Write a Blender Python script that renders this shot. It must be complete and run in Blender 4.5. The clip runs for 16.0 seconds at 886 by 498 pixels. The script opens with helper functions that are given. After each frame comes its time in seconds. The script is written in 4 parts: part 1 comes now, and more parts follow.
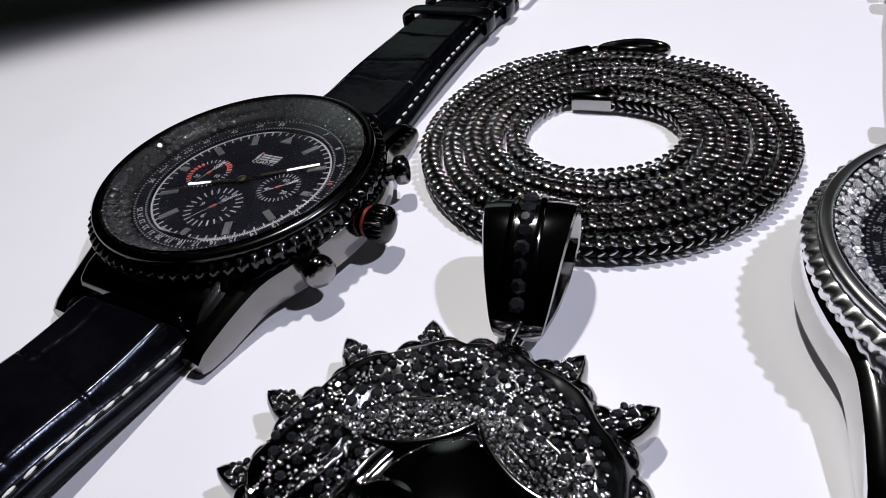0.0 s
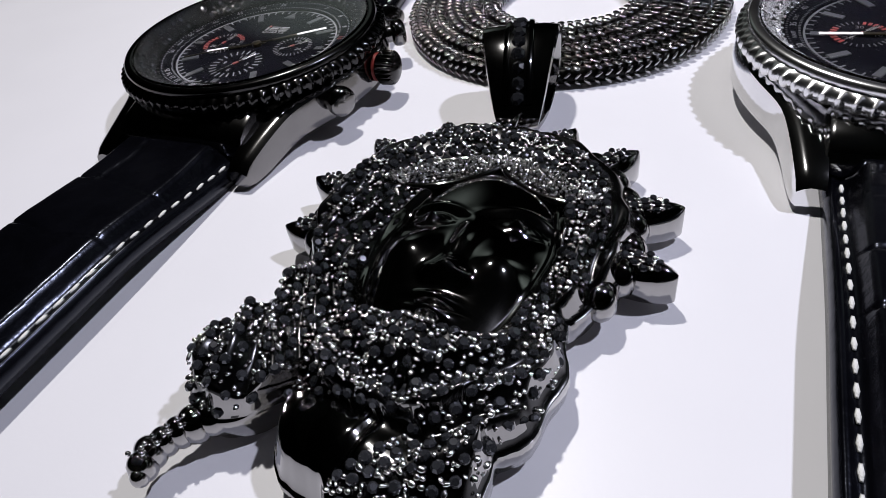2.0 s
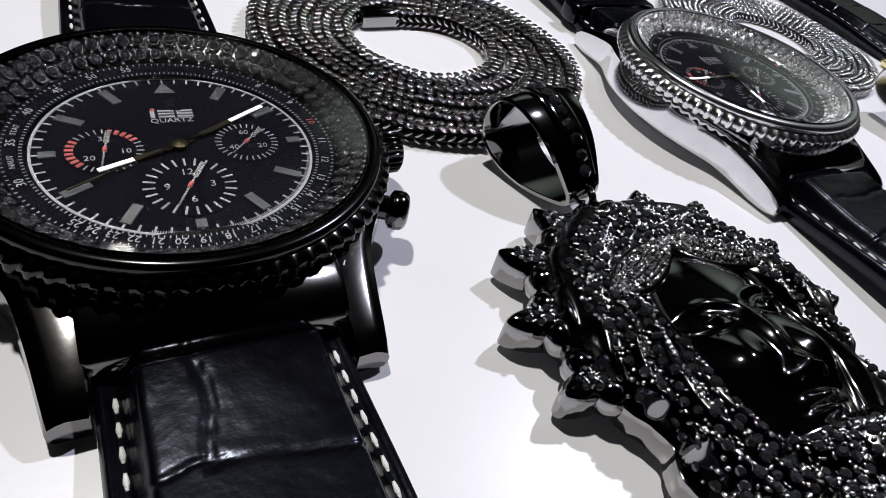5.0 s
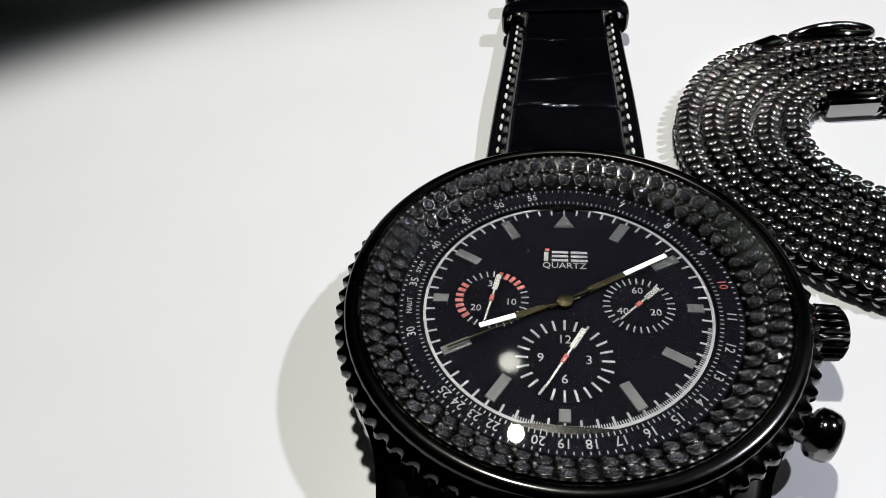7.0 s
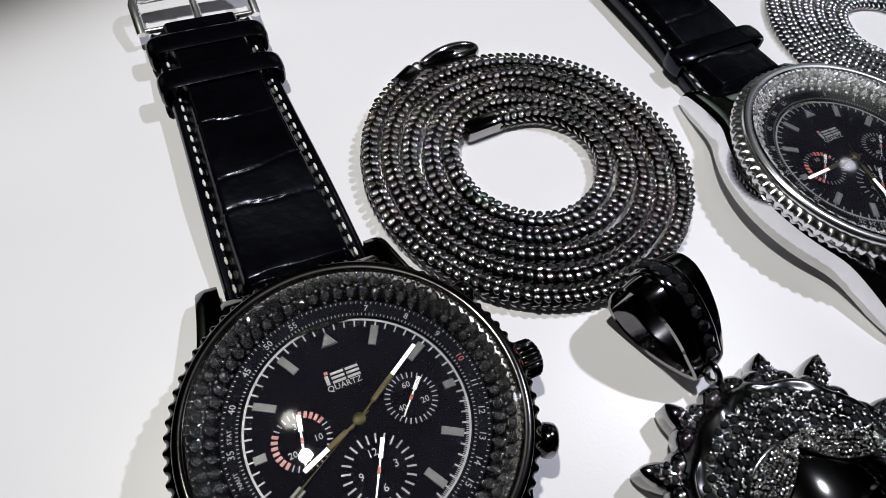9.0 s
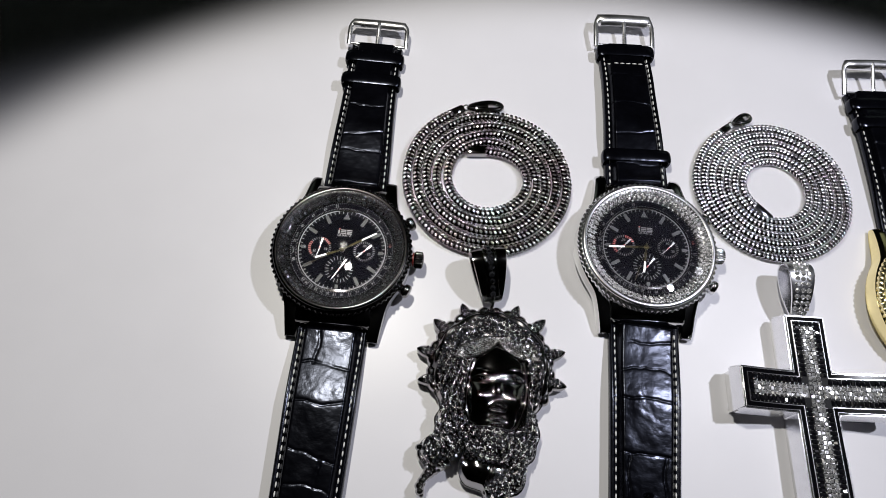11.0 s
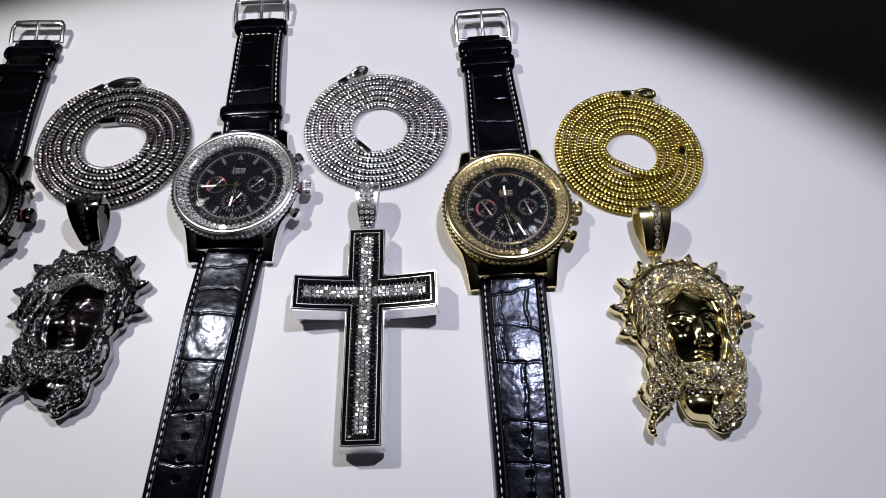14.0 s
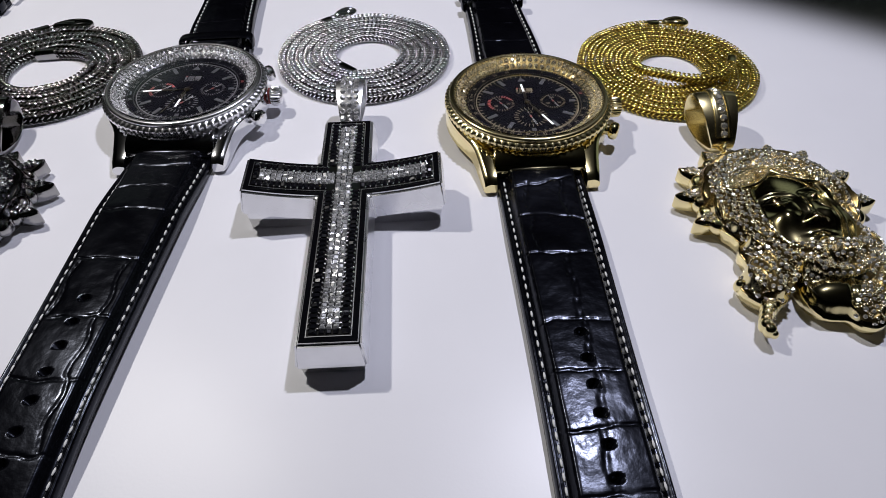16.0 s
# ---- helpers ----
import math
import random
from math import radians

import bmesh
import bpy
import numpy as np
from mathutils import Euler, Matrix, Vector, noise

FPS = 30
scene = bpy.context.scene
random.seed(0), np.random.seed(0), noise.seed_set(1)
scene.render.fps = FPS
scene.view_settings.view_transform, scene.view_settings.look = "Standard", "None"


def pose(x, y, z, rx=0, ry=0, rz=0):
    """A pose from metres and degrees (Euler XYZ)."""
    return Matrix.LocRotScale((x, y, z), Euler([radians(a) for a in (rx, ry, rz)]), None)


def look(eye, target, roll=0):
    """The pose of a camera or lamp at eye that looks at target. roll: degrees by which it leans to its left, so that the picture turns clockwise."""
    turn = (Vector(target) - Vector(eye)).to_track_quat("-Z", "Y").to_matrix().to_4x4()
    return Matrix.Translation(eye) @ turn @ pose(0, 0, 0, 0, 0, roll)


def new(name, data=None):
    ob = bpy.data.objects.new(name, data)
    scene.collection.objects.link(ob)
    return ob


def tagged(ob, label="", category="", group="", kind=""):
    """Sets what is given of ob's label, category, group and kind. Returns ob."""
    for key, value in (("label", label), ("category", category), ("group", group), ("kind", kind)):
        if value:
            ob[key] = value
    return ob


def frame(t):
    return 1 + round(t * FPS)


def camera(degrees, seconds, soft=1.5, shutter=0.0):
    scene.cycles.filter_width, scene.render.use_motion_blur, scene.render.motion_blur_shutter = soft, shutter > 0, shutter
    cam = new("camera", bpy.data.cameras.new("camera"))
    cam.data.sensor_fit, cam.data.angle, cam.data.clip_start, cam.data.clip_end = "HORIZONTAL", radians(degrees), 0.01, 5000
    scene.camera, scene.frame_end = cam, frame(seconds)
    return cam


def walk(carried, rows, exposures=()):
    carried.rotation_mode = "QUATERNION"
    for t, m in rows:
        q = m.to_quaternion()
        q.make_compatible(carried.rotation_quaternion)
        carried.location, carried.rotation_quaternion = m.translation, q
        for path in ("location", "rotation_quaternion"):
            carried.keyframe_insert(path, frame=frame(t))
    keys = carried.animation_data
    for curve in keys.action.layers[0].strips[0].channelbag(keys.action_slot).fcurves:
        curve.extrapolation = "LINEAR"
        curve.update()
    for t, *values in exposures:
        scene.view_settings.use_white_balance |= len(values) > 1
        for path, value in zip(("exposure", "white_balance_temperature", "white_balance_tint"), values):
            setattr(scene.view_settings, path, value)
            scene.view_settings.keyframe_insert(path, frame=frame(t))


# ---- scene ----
PATH = [
    (0, (-0.04435, -0.06741, 0.06684), (-0.13709, 0.05317, -0.06301), -11.34),
    (0.5, (-0.03559, -0.07554, 0.06374), (-0.13638, 0.04014, -0.06456), -12.28),
    (1, (-0.03001, -0.08463, 0.06351), (-0.13346, 0.02943, -0.06411), -12.71),
    (1.5, (-0.02958, -0.09418, 0.06121), (-0.12986, 0.02319, -0.06594), -12.60),
    (2, (-0.04058, -0.10100, 0.05854), (-0.11712, 0.02648, -0.07522), -10.38),
    (2.5, (-0.05400, -0.10528, 0.05960), (-0.09796, 0.02841, -0.08251), -6.48),
    (3, (-0.07004, -0.10629, 0.06031), (-0.07080, 0.03016, -0.08591), 1.84),
    (3.2, (-0.07445, -0.10712, 0.06009), (-0.05784, 0.02847, -0.08598), 4.93),
    (5.3, (-0.13857, -0.07209, 0.05729), (-0.05344, 0.05262, -0.07386), 17.25),
    (5.5, (-0.14028, -0.06784, 0.05546), (-0.05498, 0.05675, -0.07568), 16.98),
    (6, (-0.13871, -0.06206, 0.05168), (-0.08350, 0.07276, -0.08534), 12.59),
    (6.5, (-0.13069, -0.06057, 0.05527), (-0.13661, 0.08091, -0.08597), 0.30),
    (7, (-0.12787, -0.05721, 0.06454), (-0.16493, 0.07916, -0.07698), -6.89),
    (7.5, (-0.12657, -0.04865, 0.07702), (-0.16008, 0.07789, -0.07419), -8.42),
    (8, (-0.12897, -0.03474, 0.08780), (-0.13176, 0.08731, -0.07062), -4.55),
    (8.5, (-0.13536, -0.03140, 0.08033), (-0.08376, 0.07927, -0.07806), 6.50),
    (8.7, (-0.13702, -0.03311, 0.08424), (-0.07524, 0.06969, -0.07581), 9.55),
    (11, (-0.08826, -0.09535, 0.22223), (-0.09141, -0.01722, 0.03815), 5.97),
    (11.5, (-0.05325, -0.09541, 0.23901), (-0.05812, -0.01757, 0.05484), 2.10),
    (12, (-0.01549, -0.09593, 0.24629), (-0.02078, -0.02485, 0.05943), -0.71),
    (12.5, (0.02252, -0.09574, 0.25267), (0.01488, -0.02464, 0.06588), -4.81),
    (13, (0.05621, -0.09572, 0.25276), (0.04890, -0.02445, 0.06604), -5.30),
    (13.5, (0.07293, -0.10993, 0.24130), (0.06367, -0.03209, 0.05730), -4.53),
    (14, (0.07545, -0.12989, 0.22567), (0.06749, -0.03819, 0.04812), -2.01),
    (14.5, (0.07414, -0.14724, 0.20338), (0.06635, -0.04384, 0.03236), -1.15),
    (15, (0.07050, -0.16135, 0.17784), (0.06425, -0.04536, 0.01504), -0.27),
    (15.5, (0.06957, -0.16907, 0.14774), (0.06280, -0.03677, -0.00209), -0.57),
    (16, (0.07140, -0.17088, 0.12124), (0.06444, -0.03183, -0.02235), -1.17),
]
cam = camera(69.0, 16.0, soft=0.7)
walk(cam, [(t, look(eye, target, roll)) for t, eye, target, roll in PATH], [(0, 0.08, 6250, 14), (3.2, 0.08, 6250, 14), (5.5, 0.04, 6400, 9), (7.5, 0.08, 6560, 5), (8.7, -0.08, 6450, 8), (11, -0.28, 6500, 10), (16, -0.27, 6300, 13)])

# ---- light: a dim room, two small shaded lamps above the back of the table ----
world = bpy.data.worlds.new("dim_room_air")
scene.world = world
world.use_nodes = True
world.node_tree.nodes["Background"].inputs[0].default_value = (0.80, 0.86, 0.72, 1)
world.node_tree.nodes["Background"].inputs[1].default_value = 0.020
CM = 0.01


def spot(name, place, aim, half_angle, watts, colour):
    d = bpy.data.lights.new(name, "SPOT")
    d.energy, d.color, d.shadow_soft_size = watts, colour, 0.008
    d.spot_size, d.spot_blend = radians(2 * half_angle), 0.22
    ob = new(name, d)
    ob.matrix_world = look([v * CM for v in place], [v * CM for v in aim])
    return ob


spot("lamp_a", (-16.5, 8.0, 38.1), (-4.0, -15.6, 0), 40.8, 4.6, (1.0, 0.97, 0.88))
spot("lamp_b", (15.6, 7.5, 39.3), (3.0, -16.8, 0), 40.8, 4.6, (0.885, 0.895, 1.0))
# unseen spots, added: bright wall patches for the watch glasses to reflect
for place, aim, watts, wide in (((1.25, 1.3, 1.4), (1.25, 2.1, 1.3), 60.0, 76), ((-1.65, 1.3, 1.3), (-1.65, 2.1, 1.1), 50.0, 92), ((1.6, 1.4, 1.3), (2.4, 1.5, 1.0), 80.0, 90)):
    wash = bpy.data.lights.new("added_wall_wash", "SPOT")
    wash.energy, wash.shadow_soft_size, wash.color, wash.spot_size, wash.spot_blend = watts, 0.03, (0.90, 1.0, 0.93), radians(wide), 0.8
    new("added_wall_wash", wash).matrix_world = look(place, aim)


# ---- materials ----
def material(name, colour, rough=0.5, metal=0.0, vary=0.12, scale=400.0, bump=0.0, bump_scale=900.0, rough_vary=0.08, coat=0.0, island=0.0, object_vary=0.0, spec=0.5):
    m = bpy.data.materials.new(name)
    m.use_nodes = True
    nt = m.node_tree
    b = nt.nodes["Principled BSDF"]
    b.inputs["Metallic"].default_value = metal
    b.inputs["Coat Weight"].default_value = coat
    b.inputs["Coat Roughness"].default_value = 0.08
    b.inputs["Specular IOR Level"].default_value = spec
    tc = nt.nodes.new("ShaderNodeTexCoord")
    n1 = nt.nodes.new("ShaderNodeTexNoise")
    n1.inputs["Scale"].default_value, n1.inputs["Detail"].default_value = scale, 4
    n2 = nt.nodes.new("ShaderNodeTexNoise")
    n2.inputs["Scale"].default_value, n2.inputs["Detail"].default_value = scale * 0.13, 2
    nt.links.new(tc.outputs["Object"], n1.inputs["Vector"])
    nt.links.new(tc.outputs["Object"], n2.inputs["Vector"])
    add = nt.nodes.new("ShaderNodeMath")
    add.operation = "ADD"
    nt.links.new(n1.outputs[0], add.inputs[0])
    nt.links.new(n2.outputs[0], add.inputs[1])
    factor = add.outputs[0]
    for on, node, out in ((island, "ShaderNodeNewGeometry", "Random Per Island"), (object_vary, "ShaderNodeObjectInfo", "Random")):
        if on:
            g = nt.nodes.new(node)
            mul = nt.nodes.new("ShaderNodeMath")
            mul.operation = "MULTIPLY_ADD"
            nt.links.new(g.outputs[out], mul.inputs[0])
            mul.inputs[1].default_value = on
            nt.links.new(factor, mul.inputs[2])
            factor = mul.outputs[0]
    mr = nt.nodes.new("ShaderNodeMapRange")
    middle = 1 + 0.5 * (island + object_vary)
    mr.inputs["From Min"].default_value, mr.inputs["From Max"].default_value = middle - 0.4, middle + 0.4
    mr.clamp = False
    mr.inputs["To Min"].default_value, mr.inputs["To Max"].default_value = 1 - vary, 1 + vary
    nt.links.new(factor, mr.inputs["Value"])
    mix = nt.nodes.new("ShaderNodeVectorMath")
    mix.operation = "SCALE"
    mix.inputs[0].default_value = colour
    nt.links.new(mr.outputs[0], mix.inputs["Scale"])
    nt.links.new(mix.outputs[0], b.inputs["Base Color"])
    rr = nt.nodes.new("ShaderNodeMapRange")
    rr.inputs["From Min"].default_value, rr.inputs["From Max"].default_value = 0.3, 0.7
    rr.inputs["To Min"].default_value = max(0.02, rough - rough_vary)
    rr.inputs["To Max"].default_value = min(1, rough + rough_vary)
    nt.links.new(n2.outputs[0], rr.inputs["Value"])
    nt.links.new(rr.outputs[0], b.inputs["Roughness"])
    if bump:
        n3 = nt.nodes.new("ShaderNodeTexNoise")
        n3.inputs["Scale"].default_value, n3.inputs["Detail"].default_value = bump_scale, 3
        nt.links.new(tc.outputs["Object"], n3.inputs["Vector"])
        bp = nt.nodes.new("ShaderNodeBump")
        bp.inputs["Strength"].default_value, bp.inputs["Distance"].default_value = bump, 0.0004
        nt.links.new(n3.outputs[0], bp.inputs["Height"])
        nt.links.new(bp.outputs[0], b.inputs["Normal"])
    return m


def glass_material():
    m = bpy.data.materials.new("watch_crystal_glass")
    m.use_nodes = True
    nt = m.node_tree
    nt.nodes.remove(nt.nodes["Principled BSDF"])
    gl = nt.nodes.new("ShaderNodeBsdfGlass")
    gl.inputs["Color"].default_value = (0.985, 0.985, 0.985, 1)
    gl.inputs["Roughness"].default_value, gl.inputs["IOR"].default_value = 0.012, 1.55
    nt.links.new(gl.outputs[0], nt.nodes["Material Output"].inputs[0])
    return m


TABLE = material("white_table_laminate", (0.775, 0.77, 0.815), 0.38, 0, 0.02, 60, 0.03, 1500, 0.06)
LEATHER = material("black_crocodile_leather", (0.0014, 0.0014, 0.0024), 0.20, 0, 0.35, 500, 0.20, 500, 0.07, 0.0, spec=0.34)
LEATHER.node_tree.nodes["Principled BSDF"].inputs["Specular Tint"].default_value = (0.72, 0.78, 1.0, 1)
THREAD = material("white_thread", (0.72, 0.72, 0.70), 0.7, 0, 0.15, 1500, 0.5, 4000)
GUN = material("black_gunmetal", (0.34, 0.335, 0.335), 0.06, 1, 0.12, 300, 0.0, 600, 0.02)
GUN_LINK = material("black_gunmetal_link", (0.42, 0.415, 0.42), 0.12, 1, 0.25, 300, 0.0, 600, 0.03, object_vary=0.5, island=0.5)
GUN_GRAIN = material("black_gunmetal_grain", (0.82, 0.815, 0.83), 0.17, 1, 0.45, 500, 0.0, 600, 0.04, island=0.8)
GOLD_GRAIN = material("gold_grain", (0.97, 0.88, 0.60), 0.20, 1, 0.06, 500, 0.0, 600, 0.04, island=0.5)
BLACK_PVD = material("black_plated_steel", (0.045, 0.044, 0.045), 0.15, 1, 0.2, 300, 0.03, 600, 0.05)
BLACK_CASE = material("black_polished_case", (0.20, 0.195, 0.195), 0.10, 1, 0.12, 200, 0.02, 600, 0.03)
STEEL = material("polished_steel", (0.76, 0.76, 0.77), 0.075, 1, 0.08, 300, 0.0, 600, 0.02)
STEEL_SATIN = material("satin_steel", (0.80, 0.80, 0.82), 0.25, 1, 0.08, 300, 0.02, 600, 0.05)
BUCKLE_STEEL = material("brushed_buckle_steel", (0.84, 0.84, 0.85), 0.30, 1, 0.10, 400, 0.05, 900, 0.08)
STEEL_LINK = material("steel_link", (0.93, 0.93, 0.94), 0.19, 1, 0.05, 300, 0.0, 600, 0.03, object_vary=0.4, island=0.4)
GOLD = material("polished_gold", (0.88, 0.76, 0.40), 0.10, 1, 0.08, 300, 0.0, 600, 0.03)
GOLD_SATIN = material("satin_gold", (0.86, 0.74, 0.40), 0.21, 1, 0.08, 300, 0.02, 600, 0.05)
GOLD_LINK = material("gold_link", (0.98, 0.78, 0.15), 0.20, 1, 0.04, 300, 0.0, 600, 0.03, object_vary=0.4, island=0.4)
# dark filler cores: the shade between links is put into their colour
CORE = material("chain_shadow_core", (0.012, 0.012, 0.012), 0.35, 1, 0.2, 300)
CORE_STEEL = material("chain_steel_shade_core", (0.03, 0.03, 0.032), 0.4, 1, 0.2, 300)
# ground under the stones, coloured darker than the metal for dark gaps
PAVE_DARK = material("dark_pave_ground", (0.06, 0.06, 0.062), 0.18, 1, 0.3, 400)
PAVE_GOLD = material("dark_gold_pave_ground", (0.24, 0.175, 0.07), 0.25, 1, 0.3, 400)
CORE_GOLD = material("chain_gold_shade_core", (0.16, 0.10, 0.025), 0.35, 1, 0.2, 300)
# seats coloured darker than the case metal, so the stones stand out
SEAT_STEEL = material("dark_steel_seat", (0.20, 0.20, 0.21), 0.22, 1, 0.2, 300)
SEAT_GOLD = material("dark_gold_seat", (0.30, 0.22, 0.09), 0.22, 1, 0.2, 300)
STONE_BLACK = material("black_stone", (0.055, 0.058, 0.068), 0.10, 0.7, 0.5, 120, 0, 600, 0.03, 0.2, island=0.7, object_vary=0.4, spec=0.9)
STONE_CLEAR = material("clear_stone", (0.90, 0.90, 0.91), 0.20, 0.84, 0.09, 500, 0, 600, 0.04, 0.4, island=0.6, object_vary=0.6)
STONE_GOLDEN = material("pale_stone", (0.92, 0.89, 0.79), 0.17, 0.88, 0.10, 500, 0, 600, 0.05, 0.4, island=0.6, object_vary=0.6)
STONE_CHAMPAGNE = material("champagne_watch_stone", (0.62, 0.54, 0.35), 0.15, 0.85, 0.25, 300, 0, 600, 0.04, 0.3, object_vary=0.8)
STONE_GREY = material("clear_watch_stone", (0.64, 0.64, 0.66), 0.15, 0.84, 0.25, 300, 0, 600, 0.04, 0.3, object_vary=0.8)
JET = material("jet_stone", (0.005, 0.005, 0.007), 0.12, 0, 0.3, 500, 0, 600, 0.03, island=0.5, spec=0.4)
WATCH_STONE = material("dark_watch_stone", (0.03, 0.032, 0.038), 0.13, 0.5, 0.4, 200, 0, 600, 0.03, 0.2, object_vary=0.8)
COLLAR = material("dark_stone_collar", (0.10, 0.10, 0.105), 0.22, 1, 0.3, 200, 0, 600, 0.05, island=0.6)
ENAMEL = material("black_enamel", (0.003, 0.003, 0.004), 0.08, 0, 0.2, 300, 0.0, 600, 0.04, 0.5)
DIAL = material("black_dial", (0.003, 0.003, 0.0045), 0.4, 0, 0.2, 300, 0.03, 2000, spec=0.0)
PRINT_GOLD = material("gilt_dial_print", (0.095, 0.075, 0.04), 0.4, 0, 0.08, 500)
# darker copy of the white print; the steel watch's dimness is in the colour
PRINT_DIM = material("dim_dial_print", (0.06, 0.06, 0.065), 0.4, 0, 0.08, 500)
PRINT = material("white_dial_print", (0.135, 0.135, 0.145), 0.5, 0, 0.08, 500)
LUME = material("grey_marker_paint", (0.022, 0.024, 0.026), 0.35, 0, 0.1, 500)
HAND = material("white_hand_paint", (0.82, 0.82, 0.80), 0.3, 0, 0.05, 500)
HAND_SMALL = material("polished_small_hand", (0.86, 0.86, 0.86), 0.24, 1, 0.05, 500)
HAND_DARK = material("dark_gold_hand", (0.03, 0.025, 0.014), 0.4, 1, 0.1, 500)
RED = material("red_paint", (0.17, 0.022, 0.018), 0.4, 0, 0.1, 500)
GLASS = glass_material()
# near-black: the darkness of the room is put into this colour
WALL = material("dark_shell_paint", (0.055, 0.06, 0.054), 0.8, 0, 0.05, 8)


# ---- mesh helpers: all lengths in centimetres ----
def finish(me, mat, smooth):
    me.materials.append(mat)
    me.polygons.foreach_set("use_smooth", [smooth] * len(me.polygons))
    me.update()
    return me


def mesh_of(name, verts, faces, mat, smooth=True):
    me = bpy.data.meshes.new(name)
    me.from_pydata([(v[0] * CM, v[1] * CM, v[2] * CM) for v in verts], [], faces)
    return finish(me, mat, smooth)


def sharp(me, degrees):
    me.set_sharp_from_angle(angle=radians(degrees))
    return me


def part(name, me, parent, label="", m=None, kind=""):
    ob = new(name, me)
    ob.parent = parent
    if m is not None:
        ob.matrix_basis = m
    tagged(ob, label, kind=kind)
    return ob


def thing(name, label, category, m, group="", kind=""):
    ob = new(name)
    ob.empty_display_size = 0.01
    ob.matrix_world = m
    return tagged(ob, label, category, group, kind)


def at(x, y, z=0.0, rz=0.0, rx=0.0, ry=0.0):
    return pose(x * CM, y * CM, z * CM, rx, ry, rz)


class Geo:
    """Collects verts and faces in centimetres."""

    def __init__(self):
        self.v, self.f = [], []

    def add(self, verts, faces):
        n = len(self.v)
        self.v += [tuple(p) for p in verts]
        self.f += [tuple(i + n for i in f) for f in faces]
        return self

    def grid(self, rows, close_u=False, close_v=False):
        """rows: list of equal lists of points."""
        nr, nc = len(rows), len(rows[0])
        faces = []
        for i in range(nr if close_v else nr - 1):
            for j in range(nc if close_u else nc - 1):
                a, b = i * nc + j, i * nc + (j + 1) % nc
                c, d = ((i + 1) % nr) * nc + (j + 1) % nc, ((i + 1) % nr) * nc + j
                faces.append((a, b, c, d))
        return self.add([p for r in rows for p in r], faces)

    def lathe(self, profile, n=96, teeth=None):
        rows = []
        for r, z, *k in profile:
            row = []
            for i in range(n):
                a = 2 * math.pi * i / n
                rr = r + (k[0] * teeth(i / n) if k and teeth else 0)
                row.append((rr * math.cos(a), rr * math.sin(a), z))
            rows.append(row)
        return self.grid(rows, close_u=True)

    def cap(self, r, z, n=64, up=True, cx=0.0, cy=0.0):
        ring = [(cx + r * math.cos(2 * math.pi * i / n), cy + r * math.sin(2 * math.pi * i / n), z) for i in range(n)]
        return self.add(ring, [tuple(range(n)) if up else tuple(reversed(range(n)))])

    def box(self, cx, cy, cz, sx, sy, sz, rz=0.0, bevel=0.0):
        """A box with top edges bevelled inward."""
        c, s = math.cos(radians(rz)), math.sin(radians(rz))
        rings = []
        levels = [(0, -sz / 2), (0, sz / 2 - bevel), (bevel, sz / 2)] if bevel else [(0, -sz / 2), (0, sz / 2)]
        pts = []
        for ins, z in levels:
            for ux, uy in ((-1, -1), (1, -1), (1, 1), (-1, 1)):
                x, y = ux * (sx / 2 - ins), uy * (sy / 2 - ins)
                pts.append((cx + c * x - s * y, cy + s * x + c * y, cz + z))
        faces = [(3, 2, 1, 0)]
        for k in range(len(levels) - 1):
            for j in range(4):
                faces.append((4 * k + j, 4 * k + (j + 1) % 4, 4 * k + 4 + (j + 1) % 4, 4 * k + 4 + j))
        k = 4 * (len(levels) - 1)
        faces.append((k, k + 1, k + 2, k + 3))
        return self.add(pts, faces)

    def bead(self, m, n=6, rings=3):
        """A small ellipsoid, the unit ball moved by m."""
        rows = []
        for i in range(rings):
            p = math.pi * (i + 1) / (rings + 1)
            rows.append([(math.sin(p) * math.cos(2 * math.pi * j / n), math.sin(p) * math.sin(2 * math.pi * j / n), math.cos(p)) for j in range(n)])
        pts = [p for r in rows for p in r] + [(0, 0, 1), (0, 0, -1)]
        faces = []
        for i in range(rings - 1):
            for j in range(n):
                faces.append((i * n + j, (i + 1) * n + j, (i + 1) * n + (j + 1) % n, i * n + (j + 1) % n))
        top, bot = rings * n, rings * n + 1
        for j in range(n):
            faces.append((top, j, (j + 1) % n))
            faces.append((bot, (rings - 1) * n + (j + 1) % n, (rings - 1) * n + j))
        return self.add([m @ Vector(p) for p in pts], faces)

    def gem(self, m, top=0.5, n=4):
        """A stepped stone: a girdle and a smaller table, the unit square moved by m."""
        k = math.sqrt(2) if n == 4 else 1.0
        rows = [[m @ Vector((q * k * math.cos(2 * math.pi * (i + 0.5) / n), q * k * math.sin(2 * math.pi * (i + 0.5) / n), z)) for i in range(n)] for q, z in ((0.96, -0.6), (1.0, 0.1), (top, 1.0))]
        self.grid(rows, close_u=True)
        return self.add(rows[-1], [tuple(range(n))])

    def tube(self, path, radius, n=10, closed=False, flat=1.0):
        """A tube along path (list of Vectors); radius a number or a list."""
        rows, k = [], len(path)
        for i, p in enumerate(path):
            a = path[(i - 1) % k] if closed or i else path[0]
            b = path[(i + 1) % k] if closed or i < k - 1 else path[-1]
            d = (Vector(b) - Vector(a)).normalized()
            side = d.cross(Vector((0, 0, 1)))
            side = side.normalized() if side.length > 1e-4 else Vector((1, 0, 0))
            up = side.cross(d)
            r = radius[i] if isinstance(radius, (list, tuple)) else radius
            rows.append([Vector(p) + side * (r * math.cos(2 * math.pi * j / n)) + up * (r * flat * math.sin(2 * math.pi * j / n)) for j in range(n)])
        self.grid(rows, close_u=True, close_v=closed)
